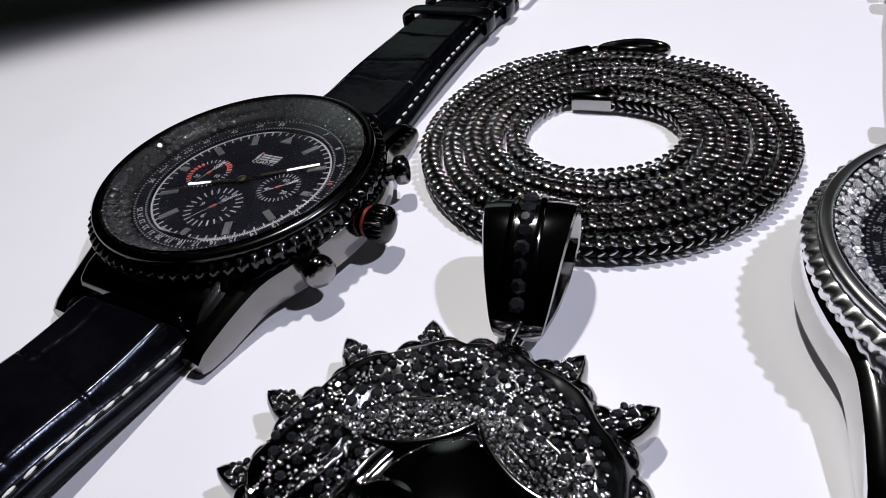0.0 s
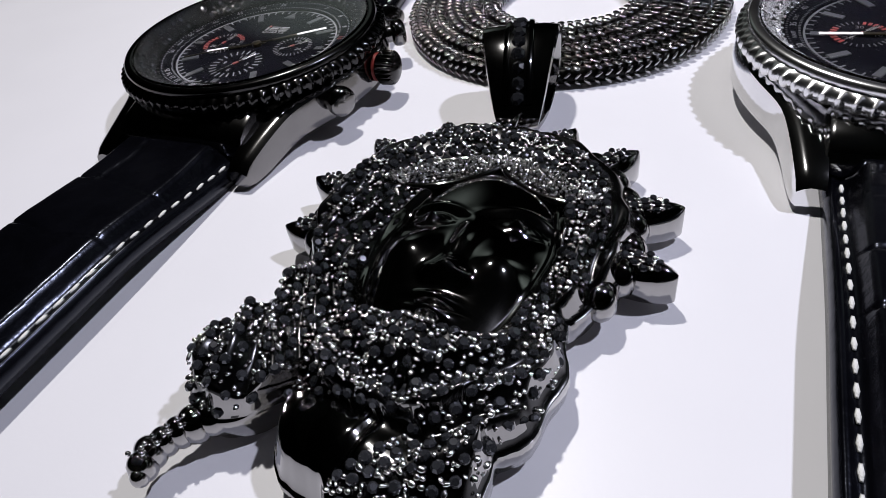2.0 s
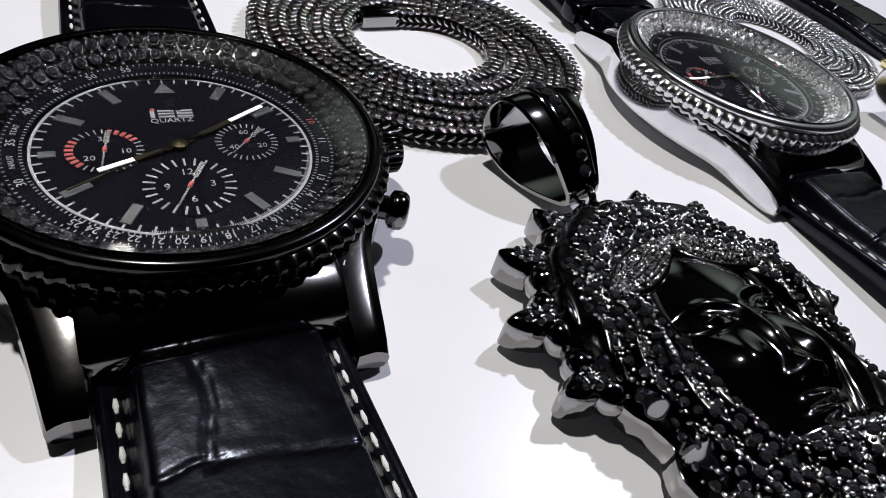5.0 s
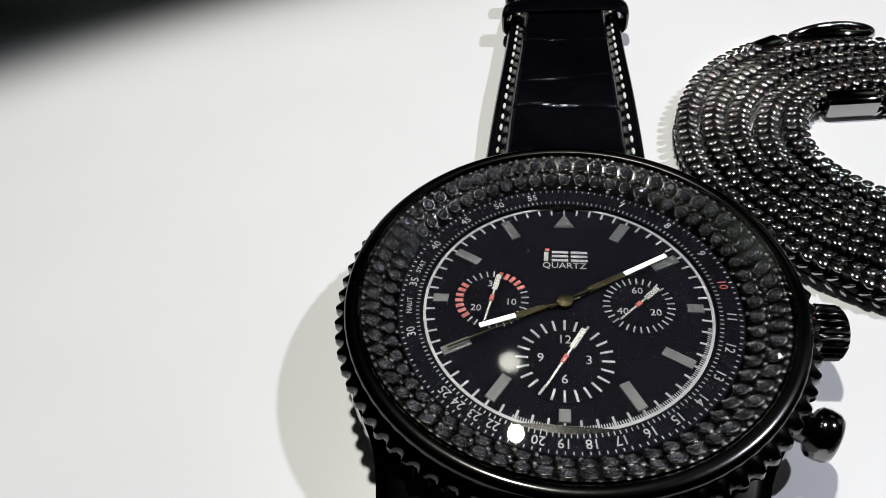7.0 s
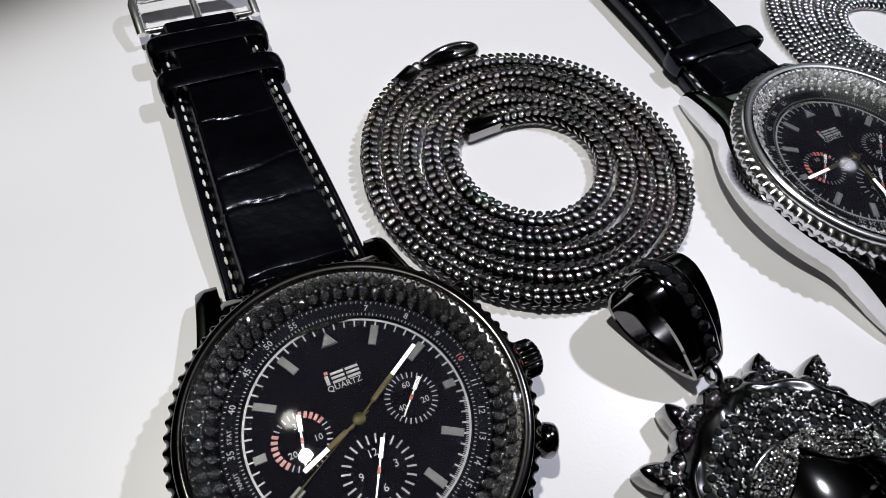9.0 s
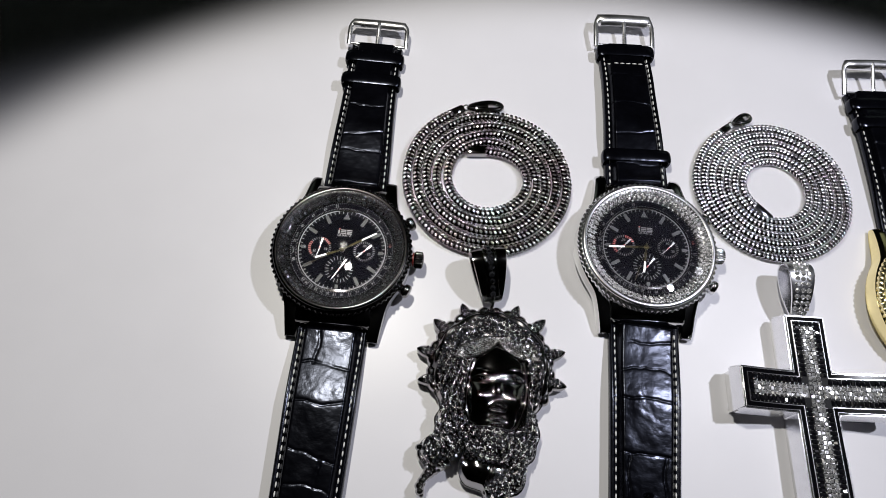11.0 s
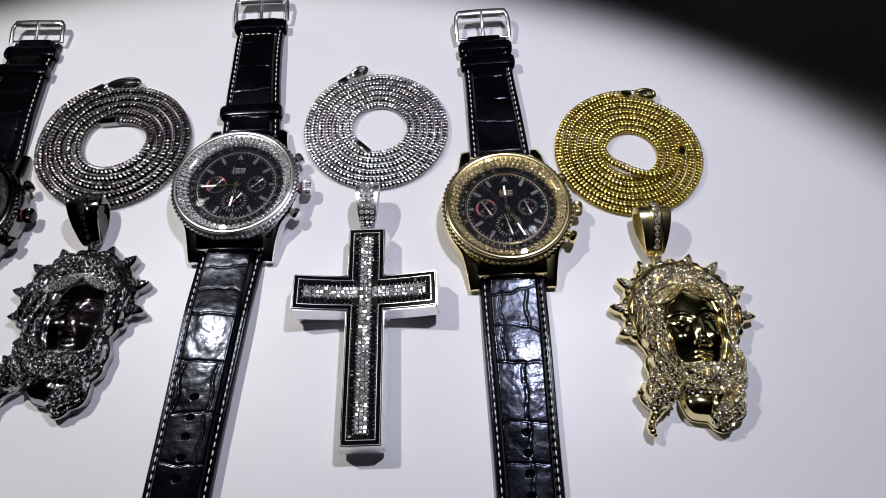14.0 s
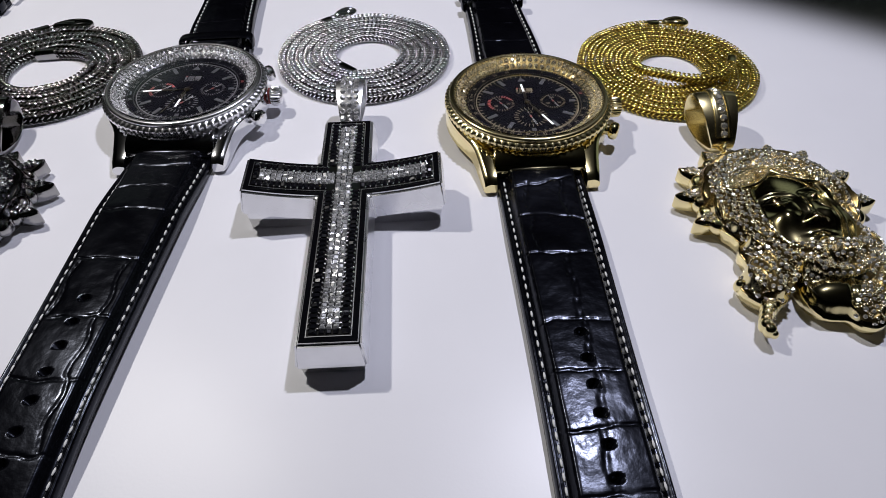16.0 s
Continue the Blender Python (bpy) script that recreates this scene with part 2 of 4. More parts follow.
        if not closed:
            self.add(rows[0], [tuple(range(n))])
            self.add(rows[-1], [tuple(reversed(range(n)))])
        return self

    def mesh(self, name, mat, smooth=True, angle=None):
        me = mesh_of(name, self.v, self.f, mat, smooth)
        bm = bmesh.new()
        bm.from_mesh(me)
        bmesh.ops.recalc_face_normals(bm, faces=bm.faces)
        bm.to_mesh(me)
        bm.free()
        if angle:
            sharp(me, angle)
        return me


def smooth_step(a, b, x):
    t = min(1.0, max(0.0, (x - a) / (b - a)))
    return t * t * (3 - 2 * t)


TEXTS = {}


def text_mesh(body, size, mat):
    """Lettering in the built-in font as a thin mesh, centred."""
    key = (body, size, mat.name)
    if key not in TEXTS:
        cu = bpy.data.curves.new("lettering", "FONT")
        cu.body, cu.size, cu.align_x, cu.align_y, cu.extrude = body, size * CM, "CENTER", "CENTER", 0.00003
        cu.resolution_u = 2
        tmp = new("lettering", cu)
        bpy.context.view_layer.update()
        me = bpy.data.meshes.new_from_object(tmp.evaluated_get(bpy.context.evaluated_depsgraph_get()))
        bpy.data.objects.remove(tmp)
        me.materials.clear()
        TEXTS[key] = finish(me, mat, False)
    return TEXTS[key]


# ---- the setting ----
g = Geo().box(0, 0, -1.5, 200, 140, 3.0, 0, 0.3)
tagged(new("table", g.mesh("table", TABLE, False)), "smooth white table top lit by two lamps", "table", kind="structure")


def plain(name, cx, cy, cz, sx, sy, sz, label):
    tagged(new(name, Geo().box(cx, cy, cz, sx, sy, sz).mesh(name, WALL, False)), label, name.split("_")[0], kind="structure")


# unseen shell added round the table, dark so that metal reflects blackness
plain("floor", 0, 0, -80, 500, 440, 10, "unseen added floor, coloured dark")
plain("ceiling", 0, 0, 175, 500, 440, 10, "unseen added ceiling, coloured dark")
plain("wall_north", 0, 215, 47.5, 500, 10, 245, "unseen added wall, coloured dark")
plain("wall_south", 0, -215, 47.5, 500, 10, 245, "unseen added wall, coloured dark")
plain("wall_east", 245, 0, 47.5, 10, 420, 245, "unseen added wall, coloured dark")
plain("wall_west", -245, 0, 47.5, 10, 420, 245, "unseen added wall, coloured dark")


# ---- watches ----
def case_mesh(mat):
    """The middle of the case with its four lugs, seen polished on its sides."""
    g = Geo()
    ys = [-3.12 + 6.24 * i / 48 for i in range(49)]
    for side in (-1, 1):
        rows = []
        for y in ys:
            a = abs(y)
            ring, lug = math.sqrt(max(0.0, 2.46**2 - a * a)), 1.80 - 0.14 * (a - 1.7)
            out = (ring + lug + math.sqrt((ring - lug) ** 2 + 0.035)) / 2
            inn = max(1.26, math.sqrt(max(0.0, 2.0**2 - a * a))) if a < 1.55 else min(out - 0.2, 1.26)
            tip = smooth_step(2.95, 3.12, a)
            top = 0.92 - 0.50 * (a / 3.12) ** 2.0 - 0.06 * tip
            bot = max(0.015, 0.26 * (1 - (a / 2.7) ** 2)) + 0.05 * tip
            e = 0.05
            prof = [(inn, bot), (out + 0.01 - e, bot), (out + 0.01, bot + e), (out + 0.02, (top + bot) / 2), (out - 0.01, top - e * 1.5), (out - 0.09, top - e * 0.5), (out - 0.17, top), (inn, top - 0.02)]
            rows.append([(side * x, y, z) for x, z in prof])
        g.grid(rows, close_u=True)
        g.add(rows[0], [tuple(range(8))]).add(rows[-1], [tuple(reversed(range(8)))])
    g.lathe([(1.95, 0.03), (2.02, 0.06), (2.05, 0.2), (2.2, 0.3), (2.25, 0.90), (2.1, 0.92)], 72)
    g.cap(1.95, 0.03, 72, False)
    # the sloping ends between the lugs
    for side in (-1, 1):
        rows = []
        for y, top in ((1.5, 0.88), (2.1, 0.86), (2.4, 0.78), (2.6, 0.66), (2.70, 0.52), (2.72, 0.40)):
            rows.append([(x, side * y, z) for x, z in ((-1.28, 0.12), (-1.28, top - 0.03), (-1.22, top), (0, top + 0.015), (1.22, top), (1.28, top - 0.03), (1.28, 0.12))])
        g.grid(rows, close_u=True)
        g.add(rows[-1], [tuple(range(7))])
    return g.mesh("case", mat, True, 35)


def bezel_mesh(mat):
    """A ring with a toothed outer edge and a plain raised rim that holds the glass."""
    def teeth(f):
        p = (f * 76) % 1.0
        return 0.0 if p < 0.28 else math.sin((p - 0.28) / 0.72 * math.pi)
    prof = [(2.20, 0.86), (2.38, 0.88, 0.4), (2.44, 0.91, 1), (2.475, 0.98, 1), (2.465, 1.07, 1), (2.41, 1.125, 0.6), (2.375, 1.145), (2.385, 1.165), (2.385, 1.21), (2.37, 1.25), (2.335, 1.272), (2.265, 1.277), (2.235, 1.264), (2.213, 1.22)]
    g = Geo().lathe([(r, z, 0.050 * k[0] if k else 0) for r, z, *k in prof], 76 * 7, teeth)
    return g.mesh("bezel", mat, True, 40)


def stone_mesh(name, r, h, mat, n=8):
    """A round brilliant: a flat table, a ring of crown facets and a girdle."""
    g = Geo()
    rings = [(r, 0.0), (r * 0.98, h * 0.35), (r * 0.52, h)]
    rows = [[(q * math.cos(2 * math.pi * (i + 0.5 * k) / n), q * math.sin(2 * math.pi * (i + 0.5 * k) / n), z) for i in range(n)] for k, (q, z) in enumerate(rings)]
    g.grid(rows, close_u=True)
    g.add(rows[-1], [tuple(range(n))])
    return g.mesh(name, mat, False)


def strap_mesh(length, w0, w1, seed, creases, splits, tip, holes=(), rise=0.0):
    """A padded strap along +y from 0: crocodile panels, flat stitched borders, cut edges."""
    rnd = random.Random(seed)
    nx, ny = 52, int(length / 0.036)
    lines = [(c, rnd.uniform(-0.10, 0.10), rnd.uniform(0.03, 0.12), rnd.uniform(0, 6)) for c in creases]

    def lift(y):
        return 0.06 + rise * smooth_step(0.0, 3.2, y) * (1 - 0.8 * smooth_step(length * 0.72, length, y))

    def height(x, y, hw):
        return lift(y) + thick(x, y, hw)

    def thick(x, y, hw):
        d = hw - abs(x)
        base = 0.40 + 0.15 * math.exp(-(((y - 0.26) / 1.0) ** 2)) - 0.30 * (1 - smooth_step(0.26, 0.48, y))
        z = 0.20 * smooth_step(-0.01, 0.05, d) + 0.03 * math.sin(math.pi * min(1, d / 0.12)) * (d < 0.12)
        z = max(0.10, z)
        z -= 0.02 * math.exp(-(((d - 0.18) / 0.04) ** 2))
        pad = smooth_step(0.21, 0.40, d)
        z += (base - 0.20) * pad + 0.03 * pad * (1 - (x / hw) ** 2)
        cut, near = 0.0, 9.0
        for c, slope, wave, ph in lines:
            q = y - c - slope * x - wave * math.cos(2.2 * x + ph) - 0.07 * noise.noise(Vector((x * 3.1, c * 7.0, seed)))
            near = min(near, abs(q))
            deep = min(1.2, max(0.15, 0.75 + 1.5 * noise.noise(Vector((x * 2.0, c * 5.0, seed + 3.0)))))
            cut = max(cut, deep * math.exp(-((q / 0.018) ** 2)))
        for y0, y1, x0 in splits:
            if y0 < y < y1:
                q = x - x0 - 0.05 * math.sin(5 * y)
                near = min(near, abs(q))
                cut = max(cut, 0.8 * math.exp(-((q / 0.024) ** 2)))
        z -= pad * (0.036 * cut) - pad * 0.005 * smooth_step(0.0, 0.12, near)
        z += pad * (0.008 * noise.noise(Vector((x * 2.3, y * 2.3, seed))) + 0.003 * noise.noise(Vector((x * 7.0, y * 5.0, seed))))
        for hy in holes:
            if (x * x + (y - hy) ** 2) < 0.088**2:
                z -= 0.25
        return z

    rows = []
    for i in range(ny + 1):
        y = 0.26 + (length - 0.26) * i / ny
        hw = w0 + (w1 - w0) * smooth_step(0, length * 0.75, y)
        if tip:
            k = max(0.0, (y - (length - 1.3)) / 1.3)
            hw *= math.sqrt(max(0.02, 1 - 0.85 * k * k * k))
        row = []
        for j in range(nx + 1):
            s = 2 * j / nx - 1
            s = math.copysign(abs(s) ** 0.85, s)
            row.append((s * hw, y, height(s * hw, y, hw)))
        rows.append([(-hw, y, lift(y) - 0.05)] + row + [(hw, y, lift(y) - 0.05)])
    g = Geo().grid(rows, close_u=True)
    n = len(rows[0])
    for r in (rows[0], rows[-1]):
        g.add(r, [tuple(range(n))])
    hw_at = lambda y: w0 + (w1 - w0) * smooth_step(0, length * 0.75, y)  # noqa: E731
    return g.mesh("strap", LEATHER, True), hw_at, height


def ring_of_rows(prof, ys):
    """A closed loop in x and z, carried along y."""
    return [[(x, y, z) for x, z in prof(k)] for y, k in ys]


def keeper_mesh(hw, tall):
    """A leather loop round the strap."""
    def prof(k):
        out = []
        for i in range(40):
            a = 2 * math.pi * i / 40
            c, s = math.cos(a), math.sin(a)
            x = math.copysign(abs(c) ** 0.35, c) * (hw + 0.06 + k)
            z = tall / 2 + 0.01 + math.copysign(abs(s) ** 0.5, s) * (tall / 2 + k * 0.5 - 0.005)
            out.append((x, max(0.012, z)))
        return out
    ys = [(-0.24, -0.03), (-0.26, 0.03), (-0.20, 0.07), (-0.10, 0.085), (0.0, 0.09), (0.10, 0.085), (0.20, 0.07), (0.26, 0.03), (0.24, -0.03)]
    return Geo().grid(ring_of_rows(prof, ys), close_u=True, close_v=True).mesh("keeper", LEATHER, True, 50)


def buckle_frame_mesh(hw, depth, mat, flat):
    """A rounded bow, free towards the strap."""
    pts = []
    for x, y in ((-1, 0), (-1, 0.25), (-1, 0.5), (-1.0, 0.74), (-0.97, 0.9), (-0.88, 0.98), (-0.6, 1.0), (-0.2, 1.01), (0.2, 1.01), (0.6, 1.0), (0.88, 0.98), (0.97, 0.9), (1.0, 0.74), (1, 0.5), (1, 0.25), (1, 0)):
        pts.append(Vector((x * hw, y * depth, 0.33 + 0.20 * math.sin(math.pi * min(1, y * 0.55)))))
    rad = [0.10 + (flat * 0.16 if p.y > 0.9 * depth else 0.0) for p in pts]
    g = Geo().tube(pts, rad, 10, False, 0.75)
    g.tube([Vector((-hw, 0.08, 0.33)), Vector((0, 0.08, 0.33)), Vector((hw, 0.08, 0.33))], 0.06, 8)
    return g.mesh("frame", mat, True, 45)


def dial_ticks(r0, r1, n, width, z, skip=(), mat=None, name="ticks", start=0.0, end=360.0, cx=0.0, cy=0.0):
    g = Geo()
    for i in range(n):
        a = start + (end - start) * i / n
        if i in skip:
            continue
        t = radians(a)
        r = (r0 + r1) / 2
        g.box(cx + r * math.sin(t), cy + r * math.cos(t), z, width, abs(r1 - r0), 0.008, -a)
    return g.mesh(name, mat, False)


def annulus(r0, r1, z, mat, name, h=0.01, cx=0.0, cy=0.0, n=96):
    g = Geo()
    rows = [[(cx + r * math.cos(2 * math.pi * i / n), cy + r * math.sin(2 * math.pi * i / n), zz) for i in range(n)] for r, zz in ((r0, z), (r0, z + h), (r1, z + h), (r1, z))]
    return g.grid(rows, close_u=True).mesh(name, mat, True, 30)


def hand_mesh(name, length, back, width, tip_from, mat, z):
    g = Geo().box(0, (length * tip_from - back) / 2, z, width * 0.35, length * tip_from + back, 0.012)
    g.box(0, length * (1 + tip_from) / 2, z, width, length * (1 - tip_from), 0.018, 0, 0.004)
    return g.mesh(name, mat, False)


def clock(a):
    """A turn clockwise from twelve, in degrees."""
    return pose(0, 0, 0, 0, 0, -a)


def dial_parts(root, mk, spec):
    """The dial under the glass, with its print, markers, small dials and pointers."""
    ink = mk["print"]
    zd = 0.865
    g = Geo().lathe([(0.001, zd), (1.60, zd)], 96)
    dial = part("dial", g.mesh("dial", DIAL, True), root, "black chronograph dial with white print")
    part("slide_rule_ring", Geo().lathe([(1.585, zd), (1.59, zd + 0.035), (1.83, zd + 0.075), (1.845, zd + 0.06)], 128).mesh("slide_rule_ring", DIAL, True, 40), root, "black ring with white slide-rule figures")
    part("minute_circle", annulus(1.53, 1.56, zd + 0.003, ink, "minute_circle"), dial, "thin white printed circle")
    part("minute_ticks", dial_ticks(1.43, 1.53, 60, 0.022, zd + 0.006, (), ink, "minute_ticks"), dial)
    part("fine_ticks", dial_ticks(1.49, 1.53, 100, 0.008, zd + 0.006, (), ink, "fine_ticks", 100, 200), dial)
    part("rule_ticks", dial_ticks(1.60, 1.635, 180, 0.010, zd + 0.050, (), ink, "rule_ticks"), root)
    part("rule_ticks", dial_ticks(1.785, 1.815, 150, 0.010, zd + 0.074, (), ink, "rule_ticks"), root)
    for v in [7, 8, 9, 10] + list(range(11, 26)) + [30, 35, 40, 45, 50, 55]:
        a = 360 * (math.log10(v) - math.log10(6)) % 360
        t = radians(a)
        m = at(1.705 * math.sin(t), 1.705 * math.cos(t), zd + 0.075, -a)
        part("figure", text_mesh(str(v), 0.135, RED if v == 10 else ink), root, "", m)
    for word, a in (("STAT", 284), ("NAUT", 264)):
        t = radians(a)
        part("figure", text_mesh(word, 0.085, ink), root, "", at(1.705 * math.sin(t), 1.705 * math.cos(t), zd + 0.075, -a))
    for h in range(12):
        if h == 0:
            g = Geo().add([(-0.13, 1.20, zd + 0.004), (0.13, 1.20, zd + 0.004), (0, 1.44, zd + 0.004), (-0.11, 1.22, zd + 0.02), (0.11, 1.22, zd + 0.02), (0, 1.41, zd + 0.02)], [(0, 1, 2), (3, 4, 5), (0, 1, 4, 3), (1, 2, 5, 4), (2, 0, 3, 5)])
            me = g.mesh("hour_marker", LUME, False)
        else:
            long = 0.17 if h in (3, 9) else (0.14 if h == 6 else 0.32)
            me = Geo().box(0, 1.46 - long / 2, zd + 0.011, 0.115, long, 0.018, 0, 0.004).mesh("hour_marker", LUME, False)
        part("hour_marker", me, dial, "", clock(30 * h))
    # the maker's mark as plain bars, with the word below it
    g = Geo().box(-0.21, 0.70, zd + 0.008, 0.05, 0.14, 0.012)
    for x, w in ((-0.05, 0.19), (0.17, 0.19)):
        for y in (0.645, 0.71, 0.775):
            g.box(x, y, zd + 0.008, w, 0.036, 0.012)
    part("maker_mark", g.mesh("maker_mark", ink, False), dial, "plain white mark")
    part("mark_dot", Geo().box(-0.20, 0.81, zd + 0.008, 0.05, 0.045, 0.012).mesh("mark_dot", RED, False), dial, "small red mark")
    part("lettering", text_mesh("QUARTZ", 0.125, ink), dial, "white word on the dial", at(0, 0.565, zd + 0.006))
    subs = ((-0.80, 0.02, 0.41, ("30", "10", "20"), (0, 100, 230)), (0.79, 0.02, 0.38, ("60", "20", "40"), (0, 120, 240)), (0.0, -0.74, 0.50, ("12", "3", "6", "9"), (0, 90, 180, 270)))
    for k, (x, y, r, figs, angs) in enumerate(subs):
        sd = part("small_dial", annulus(0.0, r + 0.02, zd + 0.002, DIAL, "small_dial", 0.004, n=48), dial, "recessed black small dial", at(x, y))
        long = 0.08 if k < 2 else 0.13
        n = 30 if k < 2 else 24
        if k == 0:
            red = [i for i in range(n) if not (1 <= i <= 5 or 19 <= i <= 25)]
            part("red_scale", dial_ticks(r - 0.09, r, n, 0.045, zd + 0.010, red, RED, "red_scale"), sd, "red printed scale")
            part("ticks", dial_ticks(r - long, r, n, 0.016, zd + 0.010, [i for i in range(n) if i not in red], ink, "ticks"), sd)
        else:
            part("ticks", dial_ticks(r - long, r, n, 0.016 if k == 1 else 0.024, zd + 0.010, (), ink, "ticks"), sd)
        for f, a in zip(figs, angs):
            rr = (r - long) * 0.66
            part("figure", text_mesh(f, 0.125 if k < 2 else 0.15, ink), sd, "", at(rr * math.sin(radians(a)), rr * math.cos(radians(a)), zd + 0.012))
        sh = part("small_hand", hand_mesh("small_hand", r * 0.88, r * 0.80, 0.066, 0.35, HAND_SMALL, zd + 0.022), sd, "polished pointed small hand", clock(spec["small"][k]))
        part("hub", Geo().box(0, 0, zd + 0.026, 0.045, r * 0.22, 0.02, 0, 0.004).mesh("hub", RED, False), sh, "red middle of the hand")
    for name, a, length, width, z in (("hour_hand", spec["hour"], 0.98, 0.062, 0.900), ("minute_hand", spec["minute"], 1.36, 0.056, 0.913)):
        hand = part(name, hand_mesh("stalk", length * 0.58, 0.18, 0.075, 0.4, HAND_DARK, z), root, "dark gilt hand with a white tip", clock(a))
        part("white_tip", Geo().box(0, length * 0.79, z + 0.004, width, length * 0.42, 0.014, 0, 0.003).mesh("white_tip", HAND, False), hand, "white painted tip")
    part("second_hand", hand_mesh("second_hand", 1.4, 0.35, 0.02, 0.7, HAND_DARK, 0.927), root, "", clock(spec["second"]))
    part("pinion", Geo().lathe([(0.09, 0.87), (0.09, 0.93), (0.05, 0.945), (0.001, 0.945)], 20).mesh("pinion", HAND_DARK, True, 40), root)


def watch(name_label, group, m, mk, spec):
    root = thing("wristwatch", name_label, "wristwatch", m, group)
    part("case", case_mesh(mk["case"]), root, mk["case_label"])
    part("bezel", bezel_mesh(mk["bezel"]), root, mk["bezel_label"])
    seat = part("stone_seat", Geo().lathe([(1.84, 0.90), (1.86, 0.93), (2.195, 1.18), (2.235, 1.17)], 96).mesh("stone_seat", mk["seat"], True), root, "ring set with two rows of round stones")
    dial_parts(root, mk, spec)
    tilts = random.Random(spec["seed"])
    slope = math.degrees(math.atan2(0.25, 0.335))
    for f, n, size in ((0.27, 64, 0.070), (0.74, 68, 0.075)):
        size *= mk.get("size", 1.0)
        me = stone_mesh("stone", size, 0.055, mk["stone"])
        r, z = 1.86 + 0.335 * f, 0.93 + 0.25 * f
        for i in range(n):
            a = 360 * i / n
            part("stone", me, seat, "", pose(0, 0, 0, 0, 0, a) @ at(r, 0, z - 0.002, 0, tilts.gauss(0, 12), tilts.gauss(0, 12) - slope) @ pose(0, 0, 0, 0, 0, 17 * i))
        if "collar" in mk:
            collar = Geo()
            ring = [Vector((size * 0.98 * math.cos(t), size * 0.98 * math.sin(t), 0.030)) for t in [2 * math.pi * j / 12 for j in range(12)]]
            for i in range(n):
                place = Matrix.Rotation(radians(360 * i / n), 4, "Z") @ Matrix.Translation((r, 0, z)) @ Matrix.Rotation(radians(-slope), 4, "Y")
                collar.tube([place @ p for p in ring], 0.013, 5, True)
            part("stone_collars", collar.mesh("stone_collars", mk["collar"], True), seat, "thin metal collars round the stones", kind="stuff")
    # small prongs between the stones
    g = Geo()
    for i in range(61):
        a = 2 * math.pi * (i + 0.5) / 61
        for f, da in ((0.02, 0), (0.42, 0), (0.52, 0.05), (0.58, 0), (0.97, 0), (0.97, 0.05)):
            r, z = 1.86 + 0.335 * f, 0.94 + 0.25 * f
            b = a + da + tilts.gauss(0, 0.008)
            g.bead(Matrix.Translation((r * math.cos(b), r * math.sin(b), z)) @ Matrix.Diagonal((0.036, 0.036, 0.026, 1)), 7, 3)
    part("prong_ring", g.mesh("prong_ring", mk.get("prong", mk["bezel"]), True), seat, kind="stuff")
    # a glass of even thickness, domed on a radius of 17.4
    top = [(r, 1.43 - r * r / 34.8) for r in (2.216, 2.15, 2.0, 1.7, 1.4, 1.1, 0.8, 0.5, 0.25, 0.001)]
    dome = [(2.222, 1.24)] + top + [(r, z - 0.07) for r, z in reversed(top[1:])] + [(2.20, 1.22), (2.222, 1.24)]
    crystal = part("crystal", Geo().lathe(dome, 96).mesh("crystal", GLASS, True, 40), root, "clear slightly domed watch glass")
    crystal.visible_shadow = False
    # crown and pushers on the three o'clock side
    def turned(profile, n, mat, nm, teeth=None):
        gg = Geo().lathe(profile, n, teeth)
        return gg.mesh(nm, mat, True, 40)
    ridges = lambda f: math.cos(2 * math.pi * 22 * f)  # noqa: E731
    crown = part("crown", turned([(0.001, 2.94), (0.18, 2.93), (0.25, 2.90), (0.28, 2.86, 0.02), (0.29, 2.64, 0.02), (0.25, 2.58), (0.18, 2.58), (0.18, 2.2)], 132, mk["bezel"], "crown", ridges), root, "ridged winding crown", at(0, 0.0, 0.60, 0, 0, 90))
    part("red_ring", turned([(0.19, 2.52), (0.255, 2.52), (0.255, 2.575), (0.19, 2.575)], 32, RED, "red_ring"), crown, "thin red ring")
    for a in (31, -27):
        part("pusher", turned([(0.001, 2.86), (0.14, 2.85), (0.21, 2.83), (0.25, 2.78), (0.26, 2.70), (0.25, 2.63), (0.21, 2.59), (0.16, 2.57), (0.16, 2.2)], 28, mk["pusher"], "pusher"), root, "round-headed chronograph pusher", pose(0, 0, 0.60 * CM, 0, 0, a) @ pose(0, 0, 0, 0, 90, 0))
    # straps
    long_me, hw, height = strap_mesh(11.6, 1.23, 1.10, spec["seed"], spec["creases"], spec["splits"], True, [6.0 + 0.66 * k for k in range(7)], spec["rise"][0])
    up = at(0.04, 2.42, 0, spec["lean"][1])
    lower = part("strap_long", long_me, root, "black crocodile-grain leather strap with white stitching", at(0, -2.42, 0, 180 + spec["lean"][0]))
    short_me, hw2, height2 = strap_mesh(7.0 + spec["reach"], 1.23, 1.08, spec["seed"] + 5, spec["creases_top"], (), False, (), spec["rise"][1])
    upper = part("strap_short", short_me, root, "black crocodile-grain leather strap end with white stitching", up)
    stitch = Geo().bead(Matrix.Diagonal((0.030, 0.105, 0.020, 1)), 6, 3).mesh("stitch", THREAD, True)
    for strap, length, hwf, hf in ((lower, 10.2, hw, height), (upper, 6.3, hw2, height2)):
        n = int(length / 0.275)
        for i in range(n):
            y = 0.60 + 0.275 * i
            for sx in (-1, 1):
                x = sx * (hwf(y) - 0.18)
                part("stitch", stitch, strap, "", at(x, y, hf(x, y, hwf(y)) + 0.012, 0, 4 * math.sin(i * 2.1)))
    if "cross_row" in spec:
        y = spec["cross_row"]
        for i in range(7):
            x = (i - 3) * 0.25
